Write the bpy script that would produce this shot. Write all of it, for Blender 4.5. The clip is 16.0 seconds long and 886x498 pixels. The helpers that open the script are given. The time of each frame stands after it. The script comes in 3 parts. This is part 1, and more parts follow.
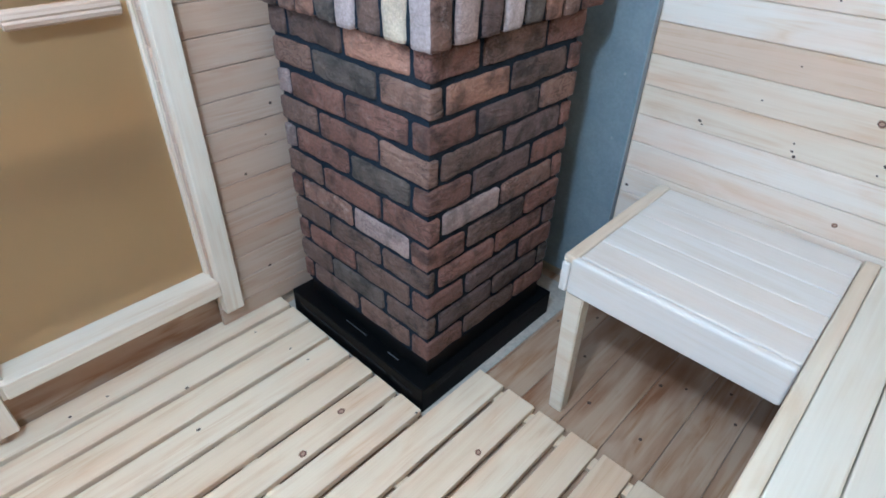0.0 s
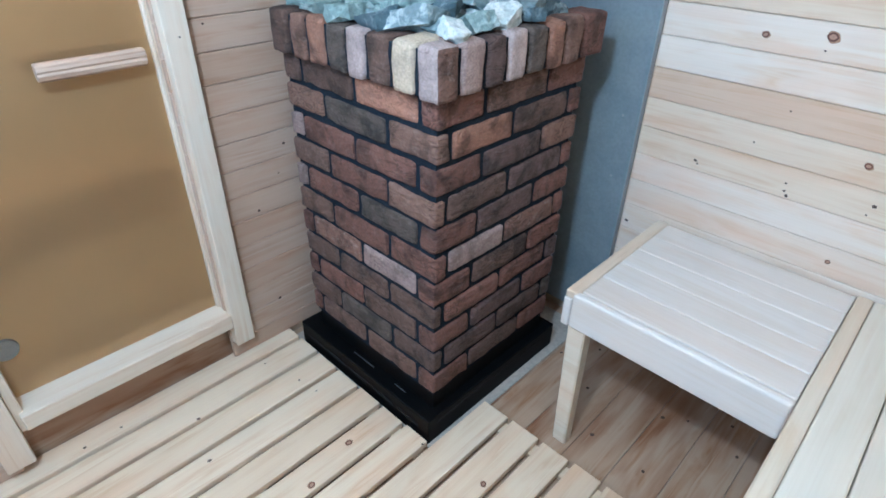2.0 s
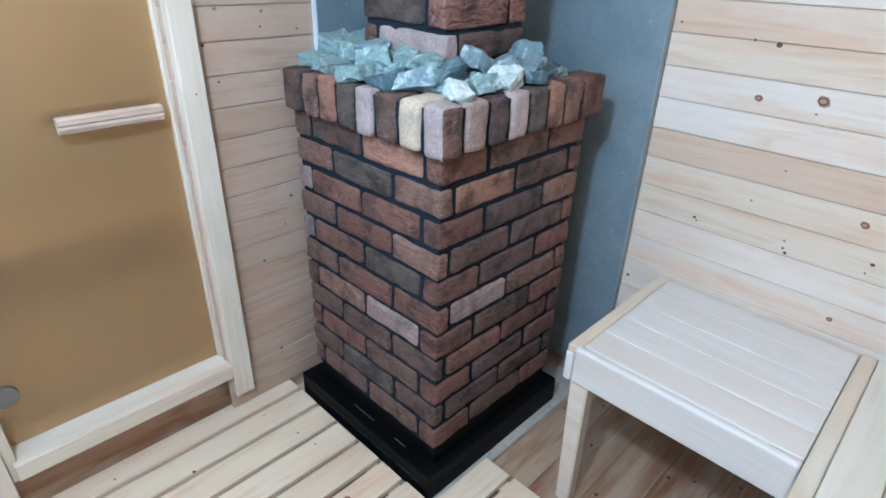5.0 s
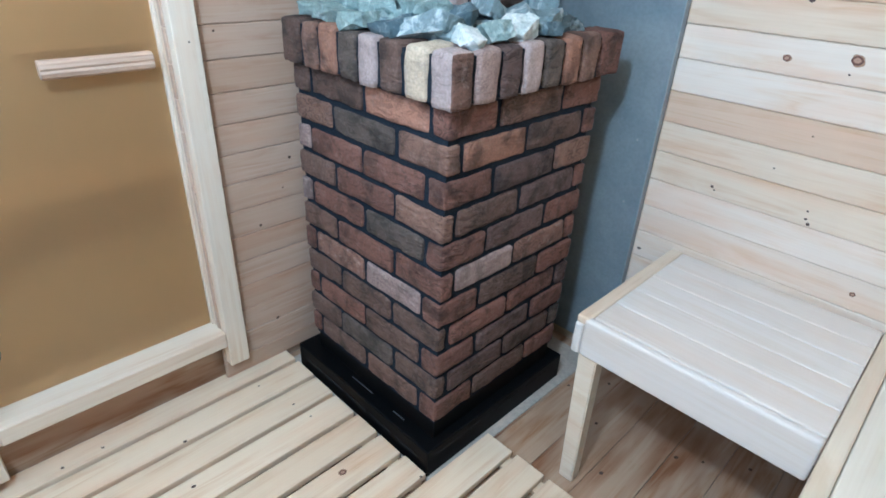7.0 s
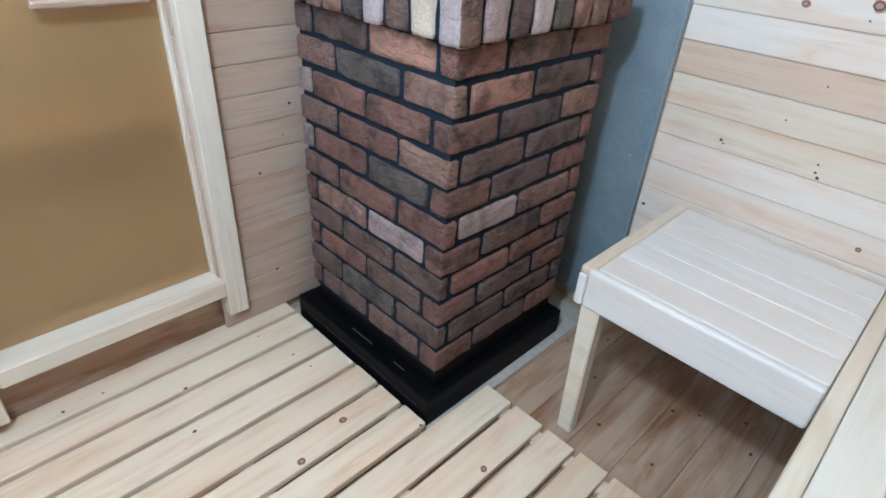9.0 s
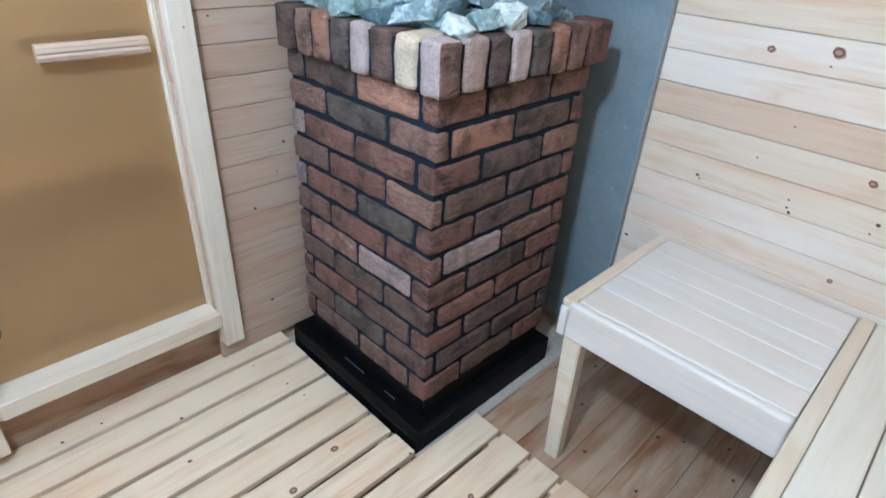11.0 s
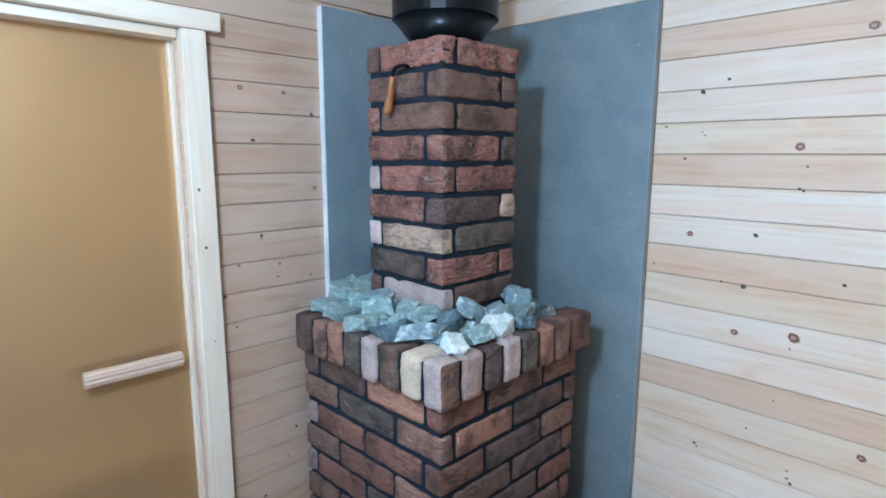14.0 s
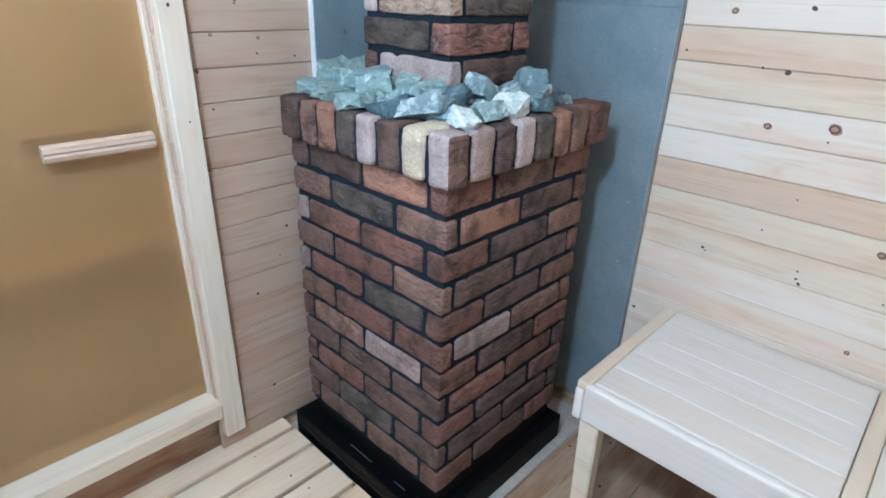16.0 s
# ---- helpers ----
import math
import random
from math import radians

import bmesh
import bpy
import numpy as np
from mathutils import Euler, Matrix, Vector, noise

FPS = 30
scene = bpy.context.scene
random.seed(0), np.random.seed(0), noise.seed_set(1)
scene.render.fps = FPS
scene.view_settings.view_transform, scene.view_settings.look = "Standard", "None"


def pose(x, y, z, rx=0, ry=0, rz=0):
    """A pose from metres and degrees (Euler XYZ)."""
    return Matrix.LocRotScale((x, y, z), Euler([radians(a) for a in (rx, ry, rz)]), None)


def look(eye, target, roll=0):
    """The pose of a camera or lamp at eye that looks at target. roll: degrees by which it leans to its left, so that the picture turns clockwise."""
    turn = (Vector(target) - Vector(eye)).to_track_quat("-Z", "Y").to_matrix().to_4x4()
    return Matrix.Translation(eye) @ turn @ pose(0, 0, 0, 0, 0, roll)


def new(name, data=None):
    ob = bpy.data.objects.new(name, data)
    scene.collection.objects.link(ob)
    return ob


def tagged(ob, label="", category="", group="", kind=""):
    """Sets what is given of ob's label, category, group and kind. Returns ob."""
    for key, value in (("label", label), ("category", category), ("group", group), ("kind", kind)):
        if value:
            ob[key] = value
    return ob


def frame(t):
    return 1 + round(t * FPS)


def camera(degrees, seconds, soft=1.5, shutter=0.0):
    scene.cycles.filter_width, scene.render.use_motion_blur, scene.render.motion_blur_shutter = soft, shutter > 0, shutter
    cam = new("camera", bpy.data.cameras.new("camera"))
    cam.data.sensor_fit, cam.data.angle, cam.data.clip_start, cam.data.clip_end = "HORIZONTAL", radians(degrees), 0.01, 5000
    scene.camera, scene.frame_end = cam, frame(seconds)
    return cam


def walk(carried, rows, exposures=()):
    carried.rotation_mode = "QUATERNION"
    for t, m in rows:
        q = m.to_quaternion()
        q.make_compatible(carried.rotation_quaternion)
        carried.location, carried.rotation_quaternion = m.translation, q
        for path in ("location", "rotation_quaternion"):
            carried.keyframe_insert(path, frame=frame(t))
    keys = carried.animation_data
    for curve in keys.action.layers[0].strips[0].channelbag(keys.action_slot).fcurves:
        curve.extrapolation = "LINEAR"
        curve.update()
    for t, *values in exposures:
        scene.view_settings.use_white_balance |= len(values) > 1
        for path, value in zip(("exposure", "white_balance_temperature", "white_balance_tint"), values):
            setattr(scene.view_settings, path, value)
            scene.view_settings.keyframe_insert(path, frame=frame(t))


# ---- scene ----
cam = camera(76.6, 16.0, soft=1.7)
PATH = [
    (0, (0.726, -0.751, 1.238), (-0.382, 0.443, 0.077), 1.6),
    (0.5, (0.731, -0.761, 1.262), (-0.393, 0.449, 0.134), 1.5),
    (1, (0.743, -0.761, 1.289), (-0.406, 0.459, 0.198), 0.9),
    (1.5, (0.759, -0.763, 1.287), (-0.414, 0.456, 0.221), 0.8),
    (2, (0.742, -0.776, 1.288), (-0.413, 0.444, 0.203), 1.3),
    (2.5, (0.726, -0.779, 1.275), (-0.427, 0.439, 0.184), 1.4),
    (3, (0.725, -0.777, 1.275), (-0.436, 0.441, 0.193), 1.4),
    (3.5, (0.741, -0.782, 1.287), (-0.436, 0.445, 0.234), 1.3),
    (4, (0.754, -0.787, 1.298), (-0.449, 0.462, 0.301), 1.2),
    (6.5, (0.73, -0.773, 1.288), (-0.512, 0.508, 0.385), 2.2),
    (7, (0.719, -0.764, 1.22), (-0.493, 0.495, 0.248), 2.9),
    (7.5, (0.714, -0.768, 1.191), (-0.466, 0.47, 0.153), 3.5),
    (8, (0.711, -0.778, 1.171), (-0.448, 0.451, 0.1), 3.9),
    (10.5, (0.731, -0.774, 1.195), (-0.424, 0.457, 0.123), 4.2),
    (11, (0.753, -0.772, 1.237), (-0.432, 0.476, 0.218), 3.6),
    (11.5, (0.76, -0.782, 1.271), (-0.459, 0.489, 0.323), 2.9),
    (12, (0.76, -0.787, 1.3), (-0.503, 0.51, 0.449), 2.2),
    (12.5, (0.761, -0.789, 1.341), (-0.547, 0.537, 0.612), 1.5),
    (13, (0.775, -0.797, 1.382), (-0.57, 0.557, 0.783), 0.8),
    (13.5, (0.784, -0.8, 1.444), (-0.597, 0.587, 1.03), 0.3),
    (14, (0.789, -0.806, 1.467), (-0.602, 0.592, 1.138), 0.2),
    (14.5, (0.749, -0.789, 1.41), (-0.611, 0.603, 0.951), 0.9),
    (15, (0.718, -0.76, 1.33), (-0.587, 0.607, 0.676), 1.7),
    (15.5, (0.705, -0.751, 1.292), (-0.557, 0.597, 0.523), 2.3),
    (16, (0.695, -0.766, 1.281), (-0.546, 0.561, 0.445), 2.0),
]
walk(cam, [(t, look(eye, target, roll)) for t, eye, target, roll in PATH], [(0, -0.03, 4340, 0), (4.2, -0.03, 4340, 0), (7, 0.0, 4480, 0), (12, 0.0, 4460, 0), (13.5, -0.15, 4330, 0), (14.6, -0.18, 4330, 0), (15.5, -0.04, 4480, 0)])

# ---- light ----
world = bpy.data.worlds.new("world")
scene.world = world
world.use_nodes = True
wn = world.node_tree.nodes
sky = wn.new("ShaderNodeTexSky")
sky.sky_type = "NISHITA"
sky.sun_disc = False
sky.sun_elevation, sky.sun_rotation = radians(35), radians(160)
wn["Background"].inputs[1].default_value = 0.1
world.node_tree.links.new(sky.outputs[0], wn["Background"].inputs[0])


def area_lamp(name, m, sx, sy, watts, colour):
    d = bpy.data.lights.new(name, "AREA")
    d.shape, d.size, d.size_y, d.energy, d.color = "RECTANGLE", sx, sy, watts, colour
    ob = new(name, d)
    ob.matrix_world = m
    return ob


# daylight fill in an added window behind the camera; the lamp under the ceiling
area_lamp("window_light", look((0.10, -1.58, 1.45), (0.3, 0.7, 1.0)), 0.9, 0.7, 7.5, (0.72, 0.87, 1.0))
lamp = bpy.data.lights.new("ceiling_lamp", "POINT")
lamp.energy, lamp.shadow_soft_size, lamp.color = 66, 0.07, (0.955, 0.975, 0.95)
new("ceiling_lamp", lamp).location = (0.50, -1.05, 1.95)

# unseen fill lamp added behind the door so the frosted pane looks lit
lobby_fill = bpy.data.lights.new("lobby_fill", "POINT")
lobby_fill.energy, lobby_fill.shadow_soft_size, lobby_fill.color = 35, 0.06, (0.95, 0.97, 1.0)
new("lobby_fill", lobby_fill).location = (-1.15, -0.95, 1.85)

# ---- materials ----


def mat_base(name, rough=0.6, metal=0.0):
    m = bpy.data.materials.new(name)
    m.use_nodes = True
    p = m.node_tree.nodes["Principled BSDF"]
    p.inputs["Roughness"].default_value, p.inputs["Metallic"].default_value = rough, metal
    return m, m.node_tree.nodes, m.node_tree.links, p


def nd(nodes, kind, **kw):
    n = nodes.new(kind)
    for k, v in kw.items():
        n.inputs[k].default_value = v
    return n


def ramp(nodes, stops):
    r = nodes.new("ShaderNodeValToRGB")
    e = r.color_ramp.elements
    while len(e) < len(stops):
        e.new(0.5)
    for el, (p, c) in zip(e, stops):
        el.position, el.color = p, (*c, 1) if len(c) == 3 else c
    return r


def mixer(nodes, links, blend, fac, a, b):
    n = nodes.new("ShaderNodeMix")
    n.data_type, n.blend_type = "RGBA", blend
    for sock, v in ((n.inputs[0], fac), (n.inputs[6], a), (n.inputs[7], b)):
        if isinstance(v, bpy.types.NodeSocket):
            links.new(v, sock)
        elif isinstance(v, tuple):
            sock.default_value = (*v, 1)
        else:
            sock.default_value = v
    return n.outputs[2]


def wood(name, pale, dark, tone=0.5, rough=0.55, warm=(0.9, 0.62, 0.42), stain=0.34):
    """Planed softwood: the grain runs along the piece's own X."""
    m, N, L, p = mat_base(name, rough)
    tc, info = N.new("ShaderNodeTexCoord"), N.new("ShaderNodeObjectInfo")
    shift = N.new("ShaderNodeVectorMath")
    shift.operation = "MULTIPLY_ADD"
    L.new(info.outputs["Random"], shift.inputs[0])
    shift.inputs[1].default_value = (37, 91, 53)
    L.new(tc.outputs["Object"], shift.inputs[2])

    def band(scale, detail, dist=0.0):
        mp = N.new("ShaderNodeMapping")
        mp.inputs["Scale"].default_value = scale
        L.new(shift.outputs[0], mp.inputs[0])
        n = nd(N, "ShaderNodeTexNoise", Scale=1.0, Detail=detail, Distortion=dist)
        L.new(mp.outputs[0], n.inputs["Vector"])
        return n.outputs["Fac"]

    rings = band((1.1, 24, 24), 3, 1.1)
    fine = band((5, 240, 240), 4)
    cloud = band((2.0, 12, 12), 3, 0.5)
    blot = band((5.0, 16, 16), 4, 0.8)
    patch = ramp(N, [(0.40, (0.1, 0.1, 0.1)), (0.62, (1, 1, 1))])
    L.new(blot, patch.inputs[0])
    r1 = ramp(N, [(0.38, pale), (0.50, tuple(0.5 * a + 0.5 * b for a, b in zip(pale, dark))), (0.56, dark), (0.62, pale)])
    L.new(rings, r1.inputs[0])
    c = mixer(N, L, "MIX", patch.outputs[0], pale, r1.outputs[0])
    r2 = ramp(N, [(0.3, (0.90, 0.86, 0.82)), (0.62, (1.03, 1.03, 1.03))])
    L.new(fine, r2.inputs[0])
    c = mixer(N, L, "MULTIPLY", 0.32, c, r2.outputs[0])
    r3 = ramp(N, [(0.47, (1, 1, 1)), (0.70, warm)])
    L.new(cloud, r3.inputs[0])
    c = mixer(N, L, "MULTIPLY", stain, c, r3.outputs[0])
    r4 = ramp(N, [(0.0, (1.04, 1.04, 1.04)), (0.3, (0.97, 0.94, 0.90)), (0.55, (1.03, 1.03, 1.02)), (0.8, (0.93, 0.885, 0.83)), (1.0, (0.89, 0.815, 0.74))])
    L.new(info.outputs["Random"], r4.inputs[0])
    c = mixer(N, L, "MULTIPLY", tone, c, r4.outputs[0])
    L.new(c, p.inputs["Base Color"])
    b = nd(N, "ShaderNodeBump", Strength=0.12, Distance=0.002)
    L.new(fine, b.inputs["Height"])
    L.new(b.outputs[0], p.inputs["Normal"])
    return m


WALL_WOOD = wood("pine_cladding", (0.83, 0.735, 0.625), (0.76, 0.61, 0.45), 0.45)
CREAM_WOOD = wood("cream_pine_cladding", (0.77, 0.655, 0.51), (0.69, 0.53, 0.365), 0.5)
TAN_WOOD = wood("tan_pine_cladding", (0.72, 0.575, 0.435), (0.64, 0.465, 0.31), 0.5)
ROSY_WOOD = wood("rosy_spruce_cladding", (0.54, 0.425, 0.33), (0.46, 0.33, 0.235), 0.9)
TRIM_WOOD = wood("pine_trim", (0.80, 0.715, 0.58), (0.72, 0.60, 0.45), 0.3)
BENCH_WOOD = wood("aspen_bench", (0.80, 0.75, 0.69), (0.75, 0.685, 0.60), 0.4, 0.6, (0.96, 0.86, 0.76))
LONG_WOOD = wood("long_bench_aspen", (0.80, 0.74, 0.62), (0.74, 0.66, 0.52), 0.3, 0.5, (0.97, 0.9, 0.8))
EDGE_WOOD = wood("bench_edging", (0.78, 0.70, 0.56), (0.70, 0.59, 0.43), 0.3)
SLAT_WOOD = wood("duckboard_pine", (0.82, 0.685, 0.50), (0.72, 0.54, 0.35), 0.6)
FLOOR_WOOD = wood("floor_pine", (0.50, 0.37, 0.255), (0.36, 0.20, 0.095), 0.9, 0.38, (0.55, 0.34, 0.20), 0.9)
HANDLE_WOOD = wood("handle_wood", (0.58, 0.44, 0.33), (0.42, 0.29, 0.20), 0.4)
OAK = wood("damper_handle_wood", (0.30, 0.13, 0.04), (0.18, 0.07, 0.02), 0.4, 0.3)


def brick_mat(name, colour, dust=0.14, burn=0.8, fold=0.008):
    m, N, L, p = mat_base(name, 0.9)
    tc, info = N.new("ShaderNodeTexCoord"), N.new("ShaderNodeObjectInfo")
    shift = N.new("ShaderNodeVectorMath")
    shift.operation = "MULTIPLY_ADD"
    L.new(info.outputs["Random"], shift.inputs[0])
    shift.inputs[1].default_value = (17, 41, 23)
    L.new(tc.outputs["Object"], shift.inputs[2])

    def spot(scale, detail, dist=0.0, rough=0.5):
        n = nd(N, "ShaderNodeTexNoise", Scale=scale, Detail=detail, Distortion=dist, Roughness=rough)
        L.new(shift.outputs[0], n.inputs["Vector"])
        return n.outputs["Fac"]

    a, g, d = spot(14, 4, 0.5), spot(190, 4), spot(45, 6, 0.1, 0.7)
    dark = tuple(0.36 * v for v in colour)
    r1 = ramp(N, [(0.36, dark), (0.50, colour), (0.72, tuple(min(1, 1.25 * v) for v in colour))])
    L.new(a, r1.inputs[0])
    c = mixer(N, L, "MIX", burn, colour, r1.outputs[0])
    r2 = ramp(N, [(0.52, (0, 0, 0)), (0.68, (1, 1, 1))])
    L.new(d, r2.inputs[0])
    k = N.new("ShaderNodeMath")
    k.operation = "MULTIPLY"
    L.new(r2.outputs[0], k.inputs[0])
    k.inputs[1].default_value = dust
    c = mixer(N, L, "MIX", k.outputs[0], c, (0.42, 0.335, 0.29))
    r3 = ramp(N, [(0.3, (0.50, 0.50, 0.50)), (0.65, (1.22, 1.20, 1.20))])
    L.new(g, r3.inputs[0])
    c = mixer(N, L, "MULTIPLY", 0.42, c, r3.outputs[0])
    h = nd(N, "ShaderNodeHueSaturation")
    rr = nd(N, "ShaderNodeMapRange")
    rr.inputs["To Min"].default_value, rr.inputs["To Max"].default_value = 0.78, 1.10
    L.new(info.outputs["Random"], rr.inputs["Value"])
    L.new(rr.outputs[0], h.inputs["Value"])
    L.new(c, h.inputs["Color"])
    c = h.outputs[0]
    mp = N.new("ShaderNodeMapping")
    mp.inputs["Scale"].default_value = (1, 1, 2.6)
    L.new(shift.outputs[0], mp.inputs[0])
    cr = nd(N, "ShaderNodeTexNoise", Scale=20, Detail=3, Distortion=1.3, Roughness=0.5)
    L.new(mp.outputs[0], cr.inputs["Vector"])
    b1 = nd(N, "ShaderNodeBump", Strength=1.0, Distance=fold)
    L.new(cr.outputs["Fac"], b1.inputs["Height"])
    # darker along the moulding creases, in patches
    r5 = ramp(N, [(0.455, (1, 1, 1)), (0.49, (0.45, 0.43, 0.42)), (0.51, (0.45, 0.43, 0.42)), (0.545, (1, 1, 1))])
    L.new(cr.outputs["Fac"], r5.inputs[0])
    r6 = ramp(N, [(0.44, (0, 0, 0)), (0.60, (1, 1, 1))])
    L.new(spot(11, 2, 0.4), r6.inputs[0])
    k2 = N.new("ShaderNodeMath")
    k2.operation = "MULTIPLY"
    L.new(r6.outputs[0], k2.inputs[0])
    k2.inputs[1].default_value = burn
    L.new(mixer(N, L, "MULTIPLY", k2.outputs[0], c, r5.outputs[0]), p.inputs["Base Color"])
    b2 = nd(N, "ShaderNodeBump", Strength=0.4, Distance=0.0015)
    L.new(g, b2.inputs["Height"])
    L.new(b1.outputs[0], b2.inputs["Normal"])
    L.new(b2.outputs[0], p.inputs["Normal"])
    return m


BRICK = {
    "R": brick_mat("brick_red", (0.1686, 0.0808, 0.0568)),
    "B": brick_mat("brick_brown", (0.1221, 0.0731, 0.0533)),
    "G": brick_mat("brick_grey_brown", (0.1049, 0.08, 0.0636)),
    "O": brick_mat("brick_orange", (0.3182, 0.1634, 0.1049), 0.15),
    "A": brick_mat("brick_tan", (0.1763, 0.1006, 0.0705)),
    "P": brick_mat("brick_plum", (0.1161, 0.0722, 0.0602)),
    "W": brick_mat("brick_whitewashed", (0.50, 0.40, 0.37), 0.8, 0.35, 0.004),
    "r": brick_mat("brick_rough_red", (0.26, 0.118, 0.085), 0.5, 1.0, 0.018),
    "y": brick_mat("brick_cream_pink", (0.44, 0.32, 0.23), 0.5, 0.8, 0.014),
    "V": brick_mat("brick_pale_pink", (0.34, 0.245, 0.215), 0.7, 0.5, 0.006),
    "v": brick_mat("brick_dusty_red", (0.2021, 0.1118, 0.0791), 0.45),
    "Y": brick_mat("brick_cream", (0.56, 0.46, 0.33), 0.5, 0.25, 0.004),
}


def speckled(name, colour, scale, amount, rough, bump=0.2, dist=0.001, metal=0.0):
    m, N, L, p = mat_base(name, rough, metal)
    tc = N.new("ShaderNodeTexCoord")
    n1 = nd(N, "ShaderNodeTexNoise", Scale=scale, Detail=5)
    n2 = nd(N, "ShaderNodeTexNoise", Scale=scale * 0.07, Detail=3, Distortion=0.4)
    for n in (n1, n2):
        L.new(tc.outputs["Object"], n.inputs["Vector"])
    r1 = ramp(N, [(0.35, tuple(v * (1 - amount) for v in colour)), (0.65, tuple(min(1, v * (1 + amount)) for v in colour))])
    r2 = ramp(N, [(0.35, (0.86, 0.88, 0.9)), (0.65, (1.06, 1.05, 1.04))])
    L.new(n1.outputs["Fac"], r1.inputs[0])
    L.new(n2.outputs["Fac"], r2.inputs[0])
    L.new(mixer(N, L, "MULTIPLY", 1.0, r1.outputs[0], r2.outputs[0]), p.inputs["Base Color"])
    b = nd(N, "ShaderNodeBump", Strength=bump, Distance=dist)
    L.new(n1.outputs["Fac"], b.inputs["Height"])
    L.new(b.outputs[0], p.inputs["Normal"])
    return m


MORTAR = speckled("dark_mortar", (0.019, 0.024, 0.033), 300, 0.35, 0.9, 0.5)
BOARD = speckled("cement_board", (0.232, 0.272, 0.294), 120, 0.06, 0.42, 0.08)
BOARD_EDGE = speckled("board_edge", (0.75, 0.76, 0.76), 120, 0.06, 0.8)
BOARD_SIDE = speckled("board_side", (0.32, 0.35, 0.37), 120, 0.06, 0.8)
SHEET = speckled("fibre_sheet", (0.50, 0.45, 0.38), 90, 0.1, 0.8)
BLACK = speckled("black_steel", (0.0024, 0.0026, 0.003), 400, 0.3, 0.55, 0.1, 0.0005)
PIPE = speckled("black_enamel", (0.005, 0.006, 0.007), 200, 0.2, 0.30, 0.03, 0.0005)
SCREW = speckled("zinc_screw", (0.38, 0.39, 0.40), 400, 0.2, 0.35, 0.05, 0.0005, 1.0)
MORTAR.node_tree.nodes["Principled BSDF"].inputs["Specular IOR Level"].default_value = 0.1
for bl in (BLACK, PIPE):
    bl.node_tree.nodes["Principled BSDF"].inputs["Specular IOR Level"].default_value = 0.12 if bl is BLACK else 0.2
STEEL = speckled("hinge_steel", (0.28, 0.29, 0.29), 300, 0.1, 0.38, 0.05, 0.0005, 0.8)
NAIL = speckled("nail_head", (0.06, 0.05, 0.045), 300, 0.2, 0.5)
DARK_PINE = wood("dark_pine", (0.34, 0.25, 0.17), (0.26, 0.17, 0.10), 0.6)
PLAIN = speckled("plain_lining", (0.55, 0.46, 0.34), 30, 0.08, 0.7)

# frosted bronze glass
GLASS, gN, gL, gp = mat_base("bronze_frosted_glass", 0.34)
gp.inputs["Base Color"].default_value = (0.65, 0.44, 0.205, 1)
gp.inputs["Transmission Weight"].default_value = 0.72
gp.inputs["IOR"].default_value = 1.5
gn = nd(gN, "ShaderNodeTexNoise", Scale=700, Detail=2)
gb = nd(gN, "ShaderNodeBump", Strength=0.05, Distance=0.0005)
gL.new(gn.outputs["Fac"], gb.inputs["Height"])
gL.new(gb.outputs[0], gp.inputs["Normal"])


def stone_mat(name, colour, pale, share):
    m, N, L, p = mat_base(name, 0.75)
    tc, info = N.new("ShaderNodeTexCoord"), N.new("ShaderNodeObjectInfo")
    shift = N.new("ShaderNodeVectorMath")
    shift.operation = "MULTIPLY_ADD"
    L.new(info.outputs["Random"], shift.inputs[0])
    shift.inputs[1].default_value = (7, 31, 13)
    L.new(tc.outputs["Object"], shift.inputs[2])
    n1 = nd(N, "ShaderNodeTexNoise", Scale=28, Detail=5, Distortion=0.8, Roughness=0.6)
    n2 = nd(N, "ShaderNodeTexNoise", Scale=110, Detail=6, Roughness=0.7)
    for n in (n1, n2):
        L.new(shift.outputs[0], n.inputs["Vector"])
    r1 = ramp(N, [(0.62 - share * 0.4, colour), (0.78 - share * 0.4, pale)])
    L.new(n1.outputs["Fac"], r1.inputs[0])
    r2 = ramp(N, [(0.32, (0.58, 0.62, 0.64)), (0.47, (0.96, 0.97, 0.97)), (0.66, (1.18, 1.18, 1.17))])
    L.new(n2.outputs["Fac"], r2.inputs[0])
    L.new(mixer(N, L, "MULTIPLY", 0.8, r1.outputs[0], r2.outputs[0]), p.inputs["Base Color"])
    b = nd(N, "ShaderNodeBump", Strength=0.9, Distance=0.005)
    L.new(n2.outputs["Fac"], b.inputs["Height"])
    L.new(b.outputs[0], p.inputs["Normal"])
    return m


STONES = [
    stone_mat("stone_green", (0.26, 0.335, 0.318), (0.56, 0.64, 0.62), 0.24),
    stone_mat("stone_blue_green", (0.215, 0.275, 0.29), (0.60, 0.65, 0.66), 0.3),
    stone_mat("stone_grey", (0.105, 0.15, 0.175), (0.34, 0.41, 0.44), 0.1),
    stone_mat("stone_white", (0.56, 0.62, 0.60), (0.82, 0.83, 0.80), 0.5),
]

# knots: dark heart, reddish ring
KNOT, kN, kL, kp = mat_base("pine_knot", 0.5)
ktc = kN.new("ShaderNodeTexCoord")
klen = kN.new("ShaderNodeVectorMath")
klen.operation = "LENGTH"
kwob = nd(kN, "ShaderNodeTexNoise", Scale=1.7, Detail=3)
kL.new(ktc.outputs["Object"], kwob.inputs["Vector"])
kL.new(ktc.outputs["Object"], klen.inputs[0])
kadd = kN.new("ShaderNodeMath")
kadd.operation = "MULTIPLY_ADD"
kL.new(kwob.outputs["Fac"], kadd.inputs[0])
kadd.inputs[1].default_value = 0.40
kL.new(klen.outputs["Value"], kadd.inputs[2])
